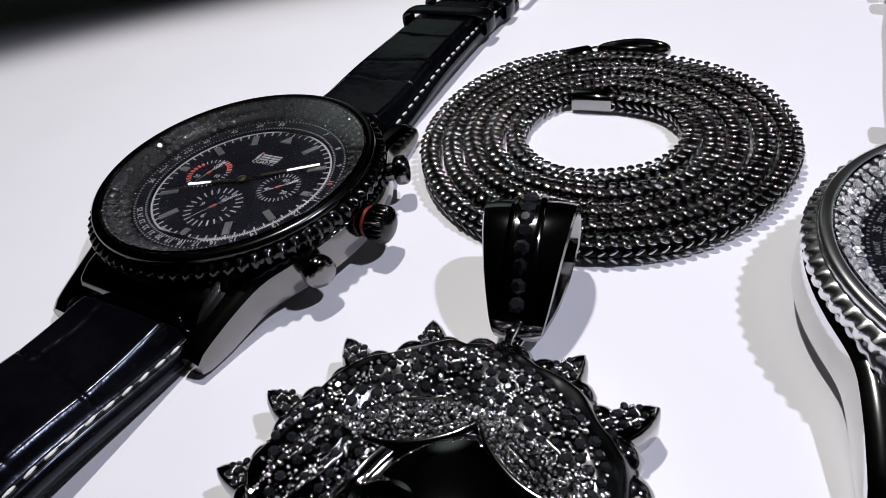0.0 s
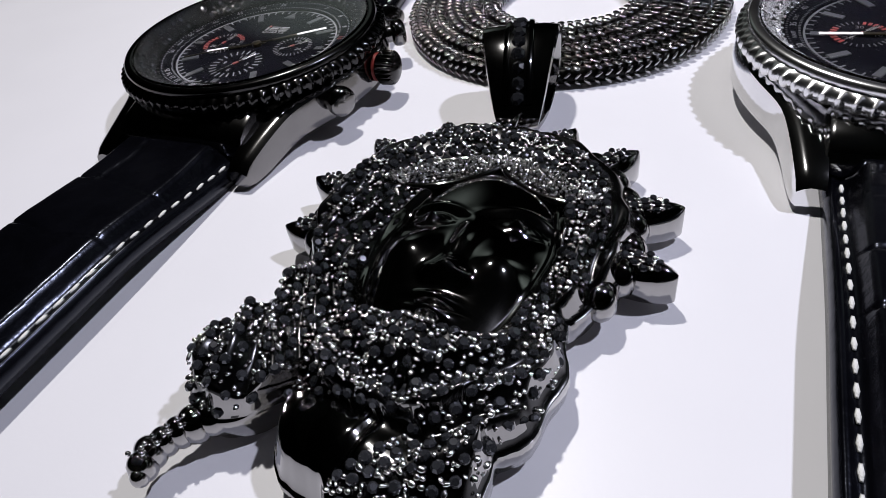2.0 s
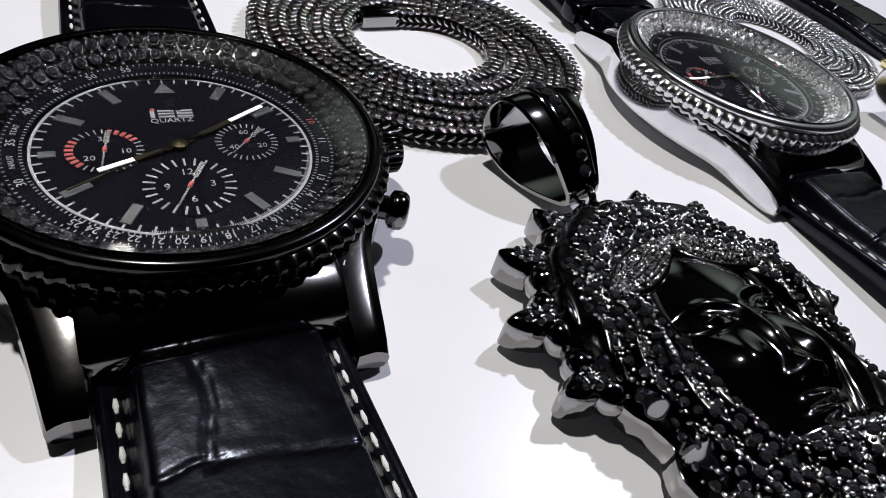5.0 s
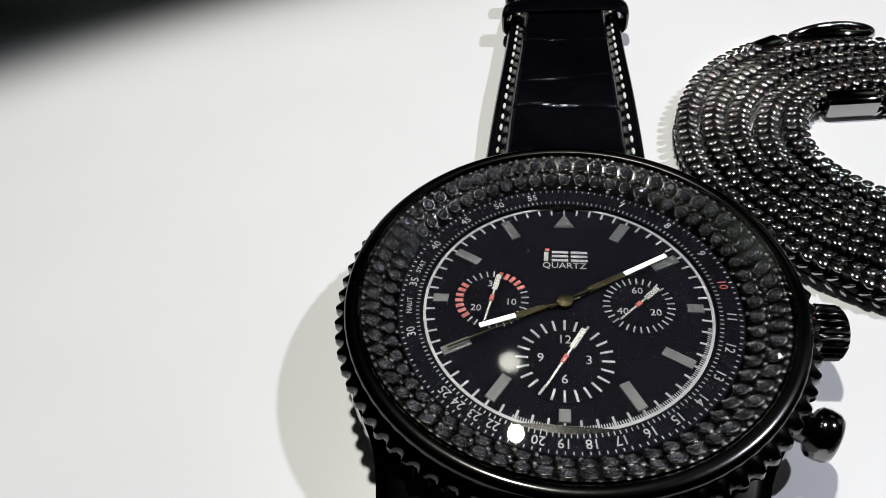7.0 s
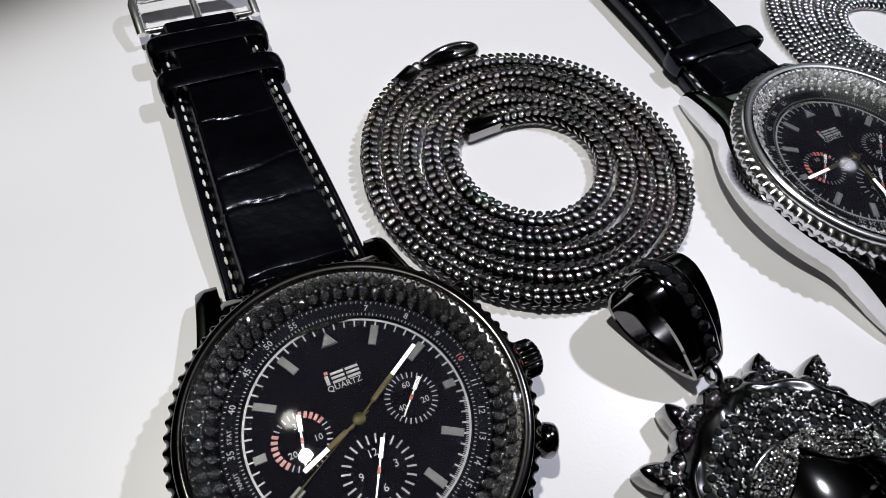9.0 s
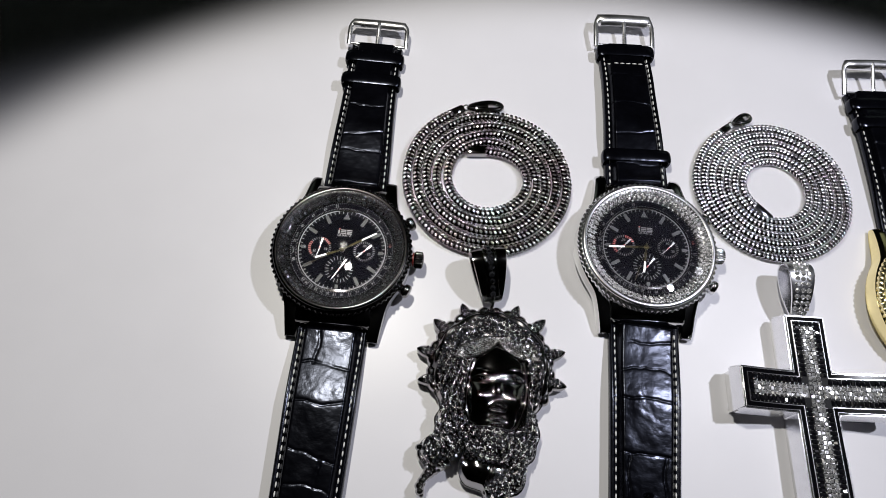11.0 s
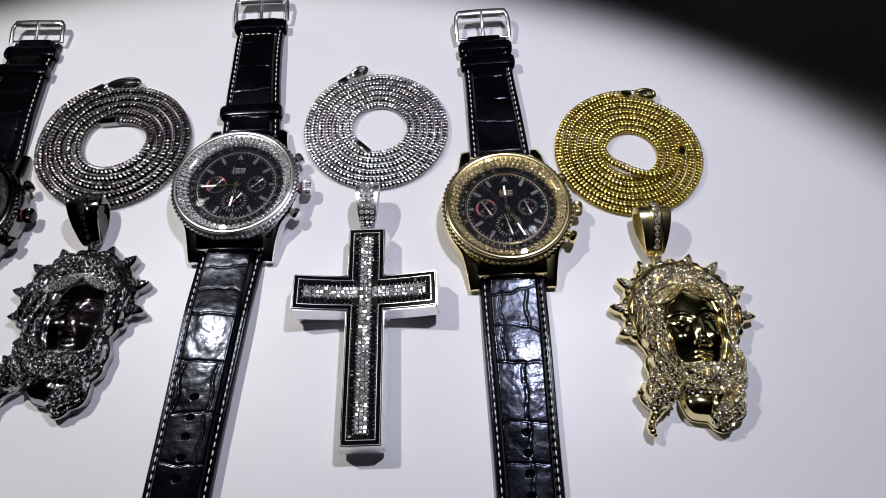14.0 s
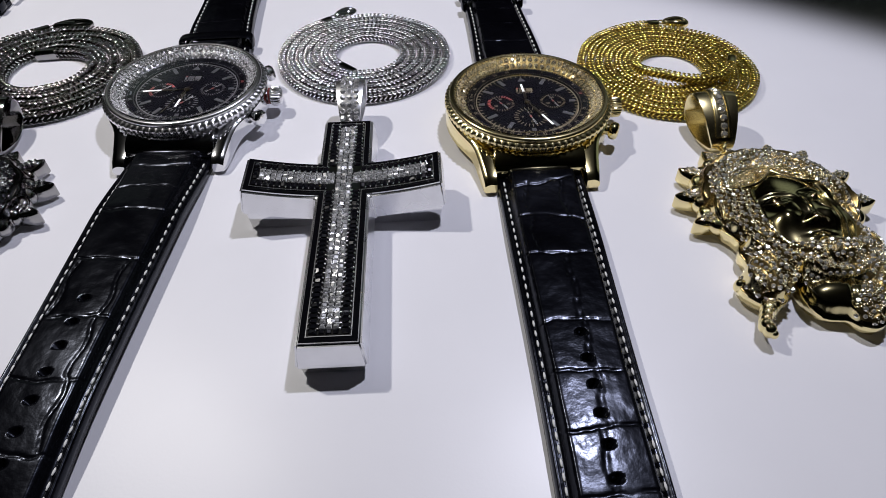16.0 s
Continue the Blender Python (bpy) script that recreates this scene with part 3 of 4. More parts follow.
            part("stitch", stitch, upper, "", at(x, y, height2(x, y, hw2(y)) + 0.012, 90))
    hw2_lift = lambda k, y: k * smooth_step(0.0, 3.2, y) * (1 - 0.8 * smooth_step(5.04, 7.0, y))  # noqa: E731
    for y in spec["keepers"]:
        part("keeper", keeper_mesh(hw2(y - 2.42), 0.55), root, "black leather keeper loop", up @ at(0, y - 2.42, hw2_lift(spec["rise"][1], y - 2.42)))
    buckle = part("buckle", buckle_frame_mesh(1.20, spec["depth"], mk["buckle"], spec["flat"]), root, mk["buckle_label"], up @ at(0, 6.96 + spec["reach"], 0.04, 0, spec["tilt"]))
    part("tongue", Geo().tube([Vector((0, 0.0, 0.40)), Vector((0, 0.3, 0.45)), Vector((0, 0.66 * spec["depth"], 0.56)), Vector((0, 0.96 * spec["depth"], 0.66)), Vector((0, 1.06 * spec["depth"], 0.64))], [0.09, 0.085, 0.075, 0.07, 0.05], 10, False, 0.7).mesh("tongue", mk["buckle"], True, 45), buckle)
    return root


watch("black-plated wristwatch with dark stones and black leather strap", "wristwatches", at(-12.75, -1.07, 0, 3.0),
      dict(case=BLACK_CASE, case_label="black polished case with lugs", bezel=BLACK_PVD, bezel_label="black toothed bezel", seat=BLACK_PVD, stone=WATCH_STONE, prong=GUN_LINK, collar=COLLAR, print=PRINT, pusher=BLACK_CASE, buckle=BUCKLE_STEEL, buckle_label="bright steel pin buckle"),
      dict(hour=247, minute=57, second=240, small=(10, 43, 28), rise=(0.32, 0.18), seed=3, creases=[1.7, 2.9, 4.6, 5.6, 7.0, 8.3, 9.4], splits=[(0.3, 1.7, 0.35), (4.6, 5.6, -0.3), (7.0, 8.3, 0.2)],
           creases_top=[0.35, 1.9, 2.7, 4.0, 5.4], lean=(0, 0), keepers=(7.67, 8.87), tilt=0, flat=0.6, reach=0.2, depth=1.02))
watch("polished steel wristwatch with clear stones and black leather strap", "wristwatches", at(-1.87, 0.70, 0, 4.0) @ Matrix.Scale(1.015, 4),
      dict(case=STEEL, case_label="polished steel case with lugs", bezel=STEEL_SATIN, bezel_label="toothed steel bezel", seat=SEAT_STEEL, stone=STONE_GREY, size=1.14, print=PRINT_DIM, pusher=STEEL, buckle=BUCKLE_STEEL, buckle_label="bright steel pin buckle"),
      dict(hour=188, minute=267, second=200, small=(45, 45, 38), rise=(0.26, 0.25), seed=11, creases=[1.0, 2.0, 3.0, 4.75, 6.55, 8.1, 9.7], splits=[(4.75, 6.55, -0.55), (4.75, 6.5, 0.62), (6.55, 8.1, -0.5), (8.1, 9.7, -0.55)],
           creases_top=[1.2, 2.6, 3.9, 5.3], lean=(-3.4, 2.2), cross_row=5.95, keepers=(4.0, 9.1), tilt=0, flat=1.1, reach=0.08, depth=1.25))
watch("gold-plated wristwatch with pale stones and black leather strap", "wristwatches", at(8.98, 0.12, 0, 5.6) @ Matrix.Scale(1.015, 4),
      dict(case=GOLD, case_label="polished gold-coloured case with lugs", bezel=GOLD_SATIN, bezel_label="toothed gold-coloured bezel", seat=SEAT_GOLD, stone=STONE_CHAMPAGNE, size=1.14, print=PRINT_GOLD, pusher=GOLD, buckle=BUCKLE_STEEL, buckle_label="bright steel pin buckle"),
      dict(hour=357, minute=155, second=320, small=(150, 160, 165), rise=(0.10, 0.18), seed=23, creases=[0.9, 2.3, 3.6, 5.7, 7.0, 8.3, 9.6], splits=[(0.9, 2.3, -0.4), (0.9, 3.6, 0.55), (3.6, 5.7, -0.1), (5.7, 7.0, -0.1), (7.0, 8.3, -0.1), (8.3, 9.6, 0.1)],
           creases_top=[0.5, 2.0, 3.2, 4.4], lean=(-0.8, 2.2), keepers=(7.8, 8.75), tilt=8, flat=0.7, reach=0.0, depth=1.3))


# ---- chains ----
def link_mesh(w, h, step, mat):
    """One link of a square woven chain: two flattened beads on top and two slanting wires on the sides."""
    g = Geo()
    for s in (-1, 1):
        g.bead(Matrix.Translation((0, s * w * 0.235, h * 0.44)) @ Matrix.Rotation(radians(s * 33), 4, "Z") @ Matrix.Rotation(radians(-s * 9), 4, "X") @ Matrix.Diagonal((step * 0.40, w * 0.24, h * 0.056, 1)), 8, 5)
        for k in (-1, 1):
            wire = Matrix.Translation((0, s * w * 0.42, k * h * 0.17 - h * 0.08)) @ Matrix.Rotation(radians(k * 42), 4, "Y")
            g.bead(wire @ Matrix.Diagonal((step * 0.66, w * 0.055, h * 0.085, 1)), 5, 2)
    return g.mesh("link", mat, True)


def place_on(p, d):
    """A flat placement at p whose x runs along d."""
    return Matrix.Translation(p * CM) @ Matrix.Rotation(math.atan2(d.y, d.x), 4, "Z")


def chain(label, centre, r_in, r_out, a_in, turns, w, step, link_mat, core_mat, tail=None, squash=1.0, wobble=0.0):
    """A chain necklace wound clockwise from its inner end outwards into a flat spiral."""
    root = thing("chain_necklace", label, "necklace", at(*centre), "coiled chain necklaces")
    pts = []
    h = w * 1.05
    if tail:
        pts += [Vector(p) for p in tail(h)]
    n = int(turns * 90)
    for i in range(n + 1):
        f = i / n
        a = radians(a_in - 360 * turns * f)
        r = r_in + w / 2 + (r_out - r_in - w) * f
        k = 1 - (1 - squash) * (1 - f)
        wob = wobble * math.sin(3 * a + 9 * f) * (1 - f)
        pts.append(Vector(((r + wob) * math.cos(a), (r * k + wob) * math.sin(a), h / 2 + 0.03 * math.sin(7 * a + f * 40) * (0.4 + f * 0.3))))
    # filler tube, coloured dark so that the gaps between links look shaded
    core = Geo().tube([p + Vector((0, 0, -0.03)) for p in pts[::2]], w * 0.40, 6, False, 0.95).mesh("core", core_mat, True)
    part("core", core, root, "dark filler core, shade of the gaps in its colour")
    link = link_mesh(w, h, step, link_mat)
    places, left = [], 0.0
    for p, q in zip(pts, pts[1:]):
        d = q - p
        seg = d.length
        while left <= seg:
            places.append((p + d * (left / seg), d))
            left += step
        left -= seg
    stuff = Geo()
    lv = [v.co / CM for v in link.vertices]
    lf = [tuple(f.vertices) for f in link.polygons]
    places.reverse()
    rnd = random.Random(len(places))
    sway = [Matrix.Rotation(radians(rnd.gauss(0, 3.5)), 4, "X") @ Matrix.Rotation(radians(rnd.gauss(0, 3.5)), 4, "Y") for _ in places]
    for i, (p, d) in enumerate(places):
        if i < 300:
            part("link", link, root, "", place_on(p, d) @ sway[i])
        else:
            m = Matrix.Translation(p) @ Matrix.Rotation(math.atan2(d.y, d.x), 4, "Z") @ sway[i]
            stuff.add([m @ v for v in lv], lf)
    if stuff.v:
        part("inner_chain", mesh_of("inner_chain", stuff.v, stuff.f, link_mat, True), root, kind="stuff")
    return root, pts


def cap_mesh(length, w, mat):
    """A smooth metal sleeve on a chain's end, along +x."""
    rows = []
    for x, k in ((0, 0.8), (0.02, 0.98), (0.06, 1.0), (length - 0.08, 1.0), (length - 0.02, 0.9), (length, 0.6)):
        rows.append([(x, math.copysign(abs(math.cos(a)) ** 0.5, math.cos(a)) * w / 2 * k, math.copysign(abs(math.sin(a)) ** 0.5, math.sin(a)) * w / 2 * k) for a in [2 * math.pi * j / 20 for j in range(20)]])
    g = Geo().grid(rows, close_u=True)
    g.add(rows[0], [tuple(range(20))]).add(rows[-1], [tuple(range(20))])
    return g.mesh("end_cap", mat, True, 40)


def chain_ends(root, pts, w, mat, inner, clasp_dir, clasp_len):
    """End caps, a jump ring and a lobster clasp at the outer end."""
    p, d = pts[0], pts[0] - pts[1]
    part("end_cap", cap_mesh(inner, w * 1.06, mat), root, "smooth metal end cap", place_on(p, d))
    p, d = pts[-1], pts[-1] - pts[-2]
    part("end_cap", cap_mesh(w * 1.6, w * 1.06, mat), root, "smooth metal end cap", place_on(p, d))
    d = d.normalized()
    q = p + d * (w * 1.6)
    c, s = math.cos(radians(clasp_dir)), math.sin(radians(clasp_dir))
    ring = [q + Vector((c * 0.10 + 0.13 * math.cos(t), s * 0.10 + 0.13 * math.sin(t), 0.12)) for t in [2 * math.pi * j / 16 for j in range(16)]]
    part("jump_ring", Geo().tube(ring, 0.03, 6, True).mesh("jump_ring", mat, True), root, "small jump ring")
    o = q + Vector((c * 0.2, s * 0.2, 0.12))
    # the clasp: a drop-shaped body with an eye in it
    body = []
    for i in range(28):
        t = 2 * math.pi * i / 28
        u = clasp_len * (0.5 - 0.5 * math.cos(t))
        wdt = (0.11 + 0.12 * (u / clasp_len)) * math.sin(t)
        body.append(o + Vector((c * u - s * wdt, s * u + c * wdt, 0.06 * math.sin(math.pi * u / clasp_len))))
    lob = part("clasp", Geo().tube(body, 0.105, 8, True, 1.2).mesh("clasp", mat, True), root, "lobster clasp")
    slab = Geo().tube([o, o + Vector((c, s, 0.1)) * (clasp_len * 0.3), o + Vector((c, s, 0.08)) * (clasp_len * 0.58)], [0.12, 0.22, 0.17], 10, False, 0.6)
    part("clasp_body", slab.mesh("clasp_body", mat, True), lob)


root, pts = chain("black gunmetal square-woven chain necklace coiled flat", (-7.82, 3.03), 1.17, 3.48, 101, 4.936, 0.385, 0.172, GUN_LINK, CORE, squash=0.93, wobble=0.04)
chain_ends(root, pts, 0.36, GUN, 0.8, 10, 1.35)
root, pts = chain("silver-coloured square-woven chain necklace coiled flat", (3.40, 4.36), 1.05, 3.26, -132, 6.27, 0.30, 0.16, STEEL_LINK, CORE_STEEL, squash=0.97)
chain_ends(root, pts, 0.30, STEEL, 0.78, 33, 0.8)


def gold_tail(h):
    out = []
    for i in range(40):
        f = i / 39
        a = radians(-12 - 200 * f)
        r = 2.0 - 0.85 * smooth_step(0, 0.55, f)
        out.append((r * math.cos(a), r * math.sin(a) * 0.92, h / 2 + 0.34 * (1 - smooth_step(0.45, 0.98, f))))
    return out


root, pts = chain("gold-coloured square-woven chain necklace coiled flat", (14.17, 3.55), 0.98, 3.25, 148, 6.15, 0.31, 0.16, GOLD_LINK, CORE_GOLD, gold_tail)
chain_ends(root, pts, 0.30, GOLD, 0.5, -8, 0.8)


# ---- pendants ----
def bail_mesh(mat, top, width):
    """A broad band bent into a drop-shaped loop; +y runs from the pendant outwards."""
    path = [(0.05, 0.50, 0.33), (0.25, 0.74, 0.40), (0.6, 1.06, 0.48), (1.0, 1.28, 0.55), (1.35, 1.37, 0.60), (1.62, 1.30, 0.62), (1.80, 1.08, 0.62), (1.86, 0.78, 0.60), (1.78, 0.48, 0.58),
            (1.55, 0.28, 0.53), (1.2, 0.18, 0.48), (0.8, 0.16, 0.42), (0.4, 0.22, 0.34), (0.1, 0.32, 0.27)]
    pts = [Vector((0, y, z * top / 1.36)) for y, z, _ in path]
    k = len(pts)
    rows = []
    fine = []
    for i in range(k):
        for s in range(4):
            f = s / 4
            p0, p1, p2, p3 = pts[(i - 1) % k], pts[i], pts[(i + 1) % k], pts[(i + 2) % k]
            v = 0.5 * ((2 * p1) + (-p0 + p2) * f + (2 * p0 - 5 * p1 + 4 * p2 - p3) * f * f + (-p0 + 3 * p1 - 3 * p2 + p3) * f**3)
            fine.append((v, (path[i][2] * (1 - f) + path[(i + 1) % k][2] * f) * width))
    n = len(fine)
    for i in range(n):
        p, hw = fine[i]
        d = (fine[(i + 1) % n][0] - fine[i - 1][0]).normalized()
        out = Vector((0, -d.z, d.y))
        if out.z < 0 and p.z > top * 0.6 or out.dot(p - Vector((0, 1.1, 0.7 * top / 1.36))) < 0:
            out = -out
        sec = []
        for u, o in ((-1, 0.0), (-0.96, 0.05), (-0.7, 0.075), (-0.36, 0.085), (0.36, 0.085), (0.7, 0.075), (0.96, 0.05), (1, 0.0), (0.96, -0.03), (0, -0.03), (-0.96, -0.03)):
            sec.append(p + out * o + Vector((u * hw, 0, 0)))
        rows.append(sec)
    return Geo().grid(rows, close_u=True, close_v=True).mesh("bail", mat, True, 50), fine


def bail(parent, m, mat, stone_mat, top=1.36, width=1.0, rows=1, label="polished drop-shaped bail"):
    me, fine = bail_mesh(mat, top, width)
    b = part("bail", me, parent, label, m)
    g, rnd = Geo(), random.Random(5)
    strip = []
    for i in range(3, 26):
        p, hw = fine[i]
        d = (fine[i + 1][0] - fine[i - 1][0]).normalized()
        out = Vector((0, -d.z, d.y))
        out = out if out.z > 0 else -out
        for s in range(rows):
            x = 0 if rows == 1 else (s - (rows - 1) / 2) * 0.2
            if (i % 2 == 0) and abs(x) < hw - 0.05:
                q = 0.115 if rows == 1 else 0.092
                tip = Matrix.Rotation(math.atan2(d.z, d.y) + rnd.gauss(0, 0.16), 4, "X") @ Matrix.Rotation(rnd.gauss(0, 0.16), 4, "Y")
                g.gem(Matrix.Translation(p + out * (0.135 if rows == 1 else 0.085) + Vector((x, 0, 0))) @ tip @ Matrix.Diagonal((q, q, 0.05, 1)), 0.55, 7)
        if rows == 1:
            strip.append([p + out * o + Vector((x, 0, 0)) for x, o in ((-0.24, 0.05), (-0.235, 0.125), (-0.20, 0.15), (-0.15, 0.15), (-0.14, 0.125), (0.14, 0.125), (0.15, 0.15), (0.20, 0.15), (0.235, 0.125), (0.24, 0.05))])
    part("stone_pave", g.mesh("stone_pave", stone_mat, False), b, "row of small set stones", kind="stuff")
    if strip:
        rail = Geo().grid(strip, close_u=True).add(strip[0], [tuple(range(10))]).add(strip[-1], [tuple(reversed(range(10)))])
        part("centre_strip", rail.mesh("centre_strip", mat, True, 40), b, "raised strip with a row of stones")
    ring = [Vector((0.16 * math.cos(t), -0.02 + 0.03 * math.sin(2 * t), 0.46 + 0.16 * math.sin(t))) for t in [2 * math.pi * j / 18 for j in range(18)]]
    ring = [Vector((p.x * 0.5, p.y + 0.16 * math.cos(2 * math.pi * j / 18) - 0.05, p.z)) for j, p in enumerate(ring)]
    part("jump_ring", Geo().tube(ring, 0.06, 8, True).mesh("jump_ring", mat, True), b, "thick jump ring")
    return b


# outline of the plate as joined ovals: crown, head, hair, locks, chest
LOBES = ((0.12, 0.95, 2.06, 2.06), (0.12, -0.45, 1.62, 1.55), (1.05, -1.12, 0.90, 1.22), (0.98, -2.30, 0.66, 0.80), (0.72, -2.88, 0.46, 0.46), (0.18, -2.28, 0.78, 0.74), (-1.00, -1.15, 0.56, 0.92), (-1.36, -2.02, 0.58, 0.60))
FACE = (0.38, 0.34, 1.07, 1.50)
CHEST = (0.24, -2.52, 0.88, 0.60)


def inside(x, y):
    return any(((x - cx) / rx) ** 2 + ((y - cy) / ry) ** 2 < 1 for cx, cy, rx, ry in LOBES)


def dome(x, y, cx, cy, rx, ry, p=1.0):
    q = ((x - cx) / rx) ** 2 + ((y - cy) / ry) ** 2
    return max(0.0, 1 - q) ** p


def bump(x, y, cx, cy, rx, ry):
    return math.exp(-(((x - cx) / rx) ** 2) - ((y - cy) / ry) ** 2)


def face_reach(x, y):
    """Under one inside the smooth face, with a peak in the hairline."""
    fx, fy, frx, fry = FACE
    fry += 0.16 * math.exp(-(((x - 0.18) / 0.5) ** 2)) if y > fy else 0.42
    return abs((x - fx) / frx) ** 2.4 + abs((y - fy) / fry) ** 2.4


def features(x, y):
    """Brows, eyes, nose, cheeks and lips, as heights over the smooth oval of the face."""
    h = 0.0
    for s in (-1, 1):
        ex, ey = FACE[0] + 0.53 * s, 0.57 + 0.06 * s
        h -= 0.10 * bump(x, y, ex, ey, 0.32, 0.17)
        h += 0.12 * bump(x, y, ex, ey - 0.01, 0.19, 0.095)
        arch = y - (ey + 0.27 - 0.55 * (x - ex - 0.05 * s) ** 2)
        h += 0.034 * math.exp(-((arch / 0.06) ** 2)) * bump(x, y, ex, ey + 0.25, 0.42, 0.5)
        lid = y - (ey + 0.11 - 1.3 * (x - ex) ** 2)
        h += 0.04 * math.exp(-((lid / 0.028) ** 2)) * bump(x, y, ex, ey + 0.08, 0.26, 0.3)
        low = y - (ey - 0.11 + 0.9 * (x - ex) ** 2)
        h += 0.028 * math.exp(-((low / 0.03) ** 2)) * bump(x, y, ex, ey - 0.08, 0.26, 0.3)
        h += 0.09 * bump(x, y, ex, ey, 0.06, 0.055)
        h += 0.16 * bump(x, y, FACE[0] + 0.58 * s, -0.12, 0.36, 0.36)
        h += 0.09 * bump(x, y, 0.44 + 0.20 * s, -0.42, 0.095, 0.085)
    h += 0.10 * bump(x, y, 0.41, 0.14, 0.12, 0.38) + 0.16 * bump(x, y, 0.44, -0.36, 0.17, 0.15)
    h += 0.11 * bump(x, y, 0.44, -0.72, 0.23, 0.07) + 0.13 * bump(x, y, 0.44, -0.89, 0.20, 0.08) - 0.06 * bump(x, y, 0.44, -0.805, 0.25, 0.022) + 0.05 * bump(x, y, 0.44, -1.10, 0.28, 0.16)
    return h


def strand(x, y):
    """One on the ridges of the wavy hair, minus one in the furrows."""
    out = max(0.0, face_reach(x, y) ** 0.42 - 1)
    side = -1 if x < 0.2 else 1
    return math.cos(2 * math.pi * (out * 3.1 + 0.30 * math.sin(2.3 * y + 0.7 * side) + 0.22 * noise.noise(Vector((x * 1.3, y * 1.3, 3.1)))))


def relief(x, y):
    """Height of the relief above its plate, in centimetres."""
    q = face_reach(x, y)
    inner = smooth_step(0.0, 0.30, 1 - q) * smooth_step(-1.24, -1.00, y)
    # hair in wavy strands that follow the face and fall to the sides
    strands = 0.080 * strand(x, y)
    crown = smooth_step(0.9, 1.5, y)
    hair = 0.20 + strands * (1 - 0.75 * crown) + 0.06 * noise.noise(Vector((x * 2.6, y * 1.9, 7.7)))
    rr = math.hypot(x - 0.12, y - 0.95)
    hair += 0.10 * math.exp(-(((rr - 1.55) / 0.30) ** 2)) * smooth_step(-0.4, 0.6, y)
    for cx, cy, rx, ry, k in ((-1.10, -0.55, 0.42, 0.6, 0.12), (-1.15, -1.35, 0.40, 0.55, 0.14), (-1.36, -2.02, 0.45, 0.45, 0.20), (1.42, -0.55, 0.40, 0.5, 0.12), (1.45, -1.30, 0.38, 0.55, 0.15), (1.18, -2.15, 0.40, 0.5, 0.10)):
        hair += k * bump(x, y, cx, cy, rx, ry)
    # the beard, parted in two ends, hanging over the throat
    beard = dome(x, y, 0.40, -1.40, 0.98, 0.74, 0.45)
    parting = math.exp(-(((x - 0.60) / 0.055) ** 2)) * smooth_step(-1.55, -1.8, y)
    hair += (0.34 - 0.20 * parting) * beard + 0.03 * beard * math.sin(15 * abs(x - 0.5) + 5 * y)
    # a smooth breast below, sunk under beard and hair
    breast = dome(x, y, *CHEST, 0.5) * smooth_step(-2.02, -2.16, y)
    if beard < 0.2:
        hair = hair * (1 - breast) + (0.07 + 0.26 * dome(x, y, *CHEST, 0.75) - 0.06 * math.exp(-(((x - 0.42 - 0.25 * (y + 2.4)) / 0.05) ** 2))) * breast
    smooth_face = 0.02 + 0.36 * max(0.0, 1 - q) ** 0.72 + (features(x, y) if q < 1 else 0.0) * smooth_step(0.0, 0.25, 1 - q)
    return hair * (1 - inner) + smooth_face * inner


def base(x, y):
    """The plate's upper edge, thinner under the breast."""
    return 0.50 - 0.20 * bump(x, y, -0.05, -3.0, 0.75, 0.55)


def plate_radius(a, cx=0.05, cy=-0.45):
    r = last = 0.3
    while r < 4.4:
        if inside(cx + r * math.cos(a), cy + r * math.sin(a)):
            last = r
        r += 0.02
    return last


def plain_areas(x, y):
    breast = y < -2.08 and dome(x, y, CHEST[0] - 0.02, CHEST[1] - 0.02, CHEST[2] * 1.02, CHEST[3] * 1.1) > 0.0 and x < 0.62 + 0.7 * (y + 2.45) and dome(x, y, 0.40, -1.40, 0.98, 0.74) <= 0
    return (face_reach(x, y) < 0.97 and y > -1.05) or breast


PLATE_N, PLATE_RINGS, PLATE_C = 400, 120, (0.05, -0.45)
PLATE_RADII = [plate_radius(2 * math.pi * i / PLATE_N) for i in range(PLATE_N)]
PLATE_RADII = [(PLATE_RADII[i - 1] + 2 * PLATE_RADII[i] + PLATE_RADII[(i + 1) % PLATE_N]) / 4 for i in range(PLATE_N)]


def plate_geo():
    """The relief with its rolled edge, upright wall and flat back."""
    (cx, cy), n = PLATE_C, PLATE_N
    rows = []
    for k in range(1, PLATE_RINGS + 1):
        f = k / PLATE_RINGS
        row = []
        for i in range(n):
            a = 2 * math.pi * i / n
            rim = PLATE_RADII[i] + (0.07 * abs(math.sin(a * 11)) if 0.0 < a < math.pi else 0.035 * math.sin(a * 17))
            x, y = cx + rim * f * math.cos(a), cy + rim * f * math.sin(a)
            edge = smooth_step(0, 0.22, (1 - f) * rim)
            row.append((x, y, base(x, y) + (relief(x, y) + 0.07) * edge))
        rows.append(row)
    outer = rows[-1]
    rows.append([(x * 1.004, y * 1.004, base(x, y) - 0.08) for x, y, z in outer])
    rows.append([(cx + (x - cx) * 0.985, cy + (y - cy) * 0.985, 0.17) for x, y, z in outer])
    rows.append([(cx + (x - cx) * 0.95, cy + (y - cy) * 0.95, 0.10) for x, y, z in outer])
    g = Geo().grid(rows, close_u=True)
    c = len(g.v)
    g.v.append((cx, cy, base(cx, cy) + 0.07 + relief(cx, cy)))
    g.f += [(c, i, (i + 1) % n) for i in range(n)]
    g.f.append(tuple(reversed(range((len(rows) - 1) * n, len(rows) * n))))
    return g


PLATE = plate_geo()


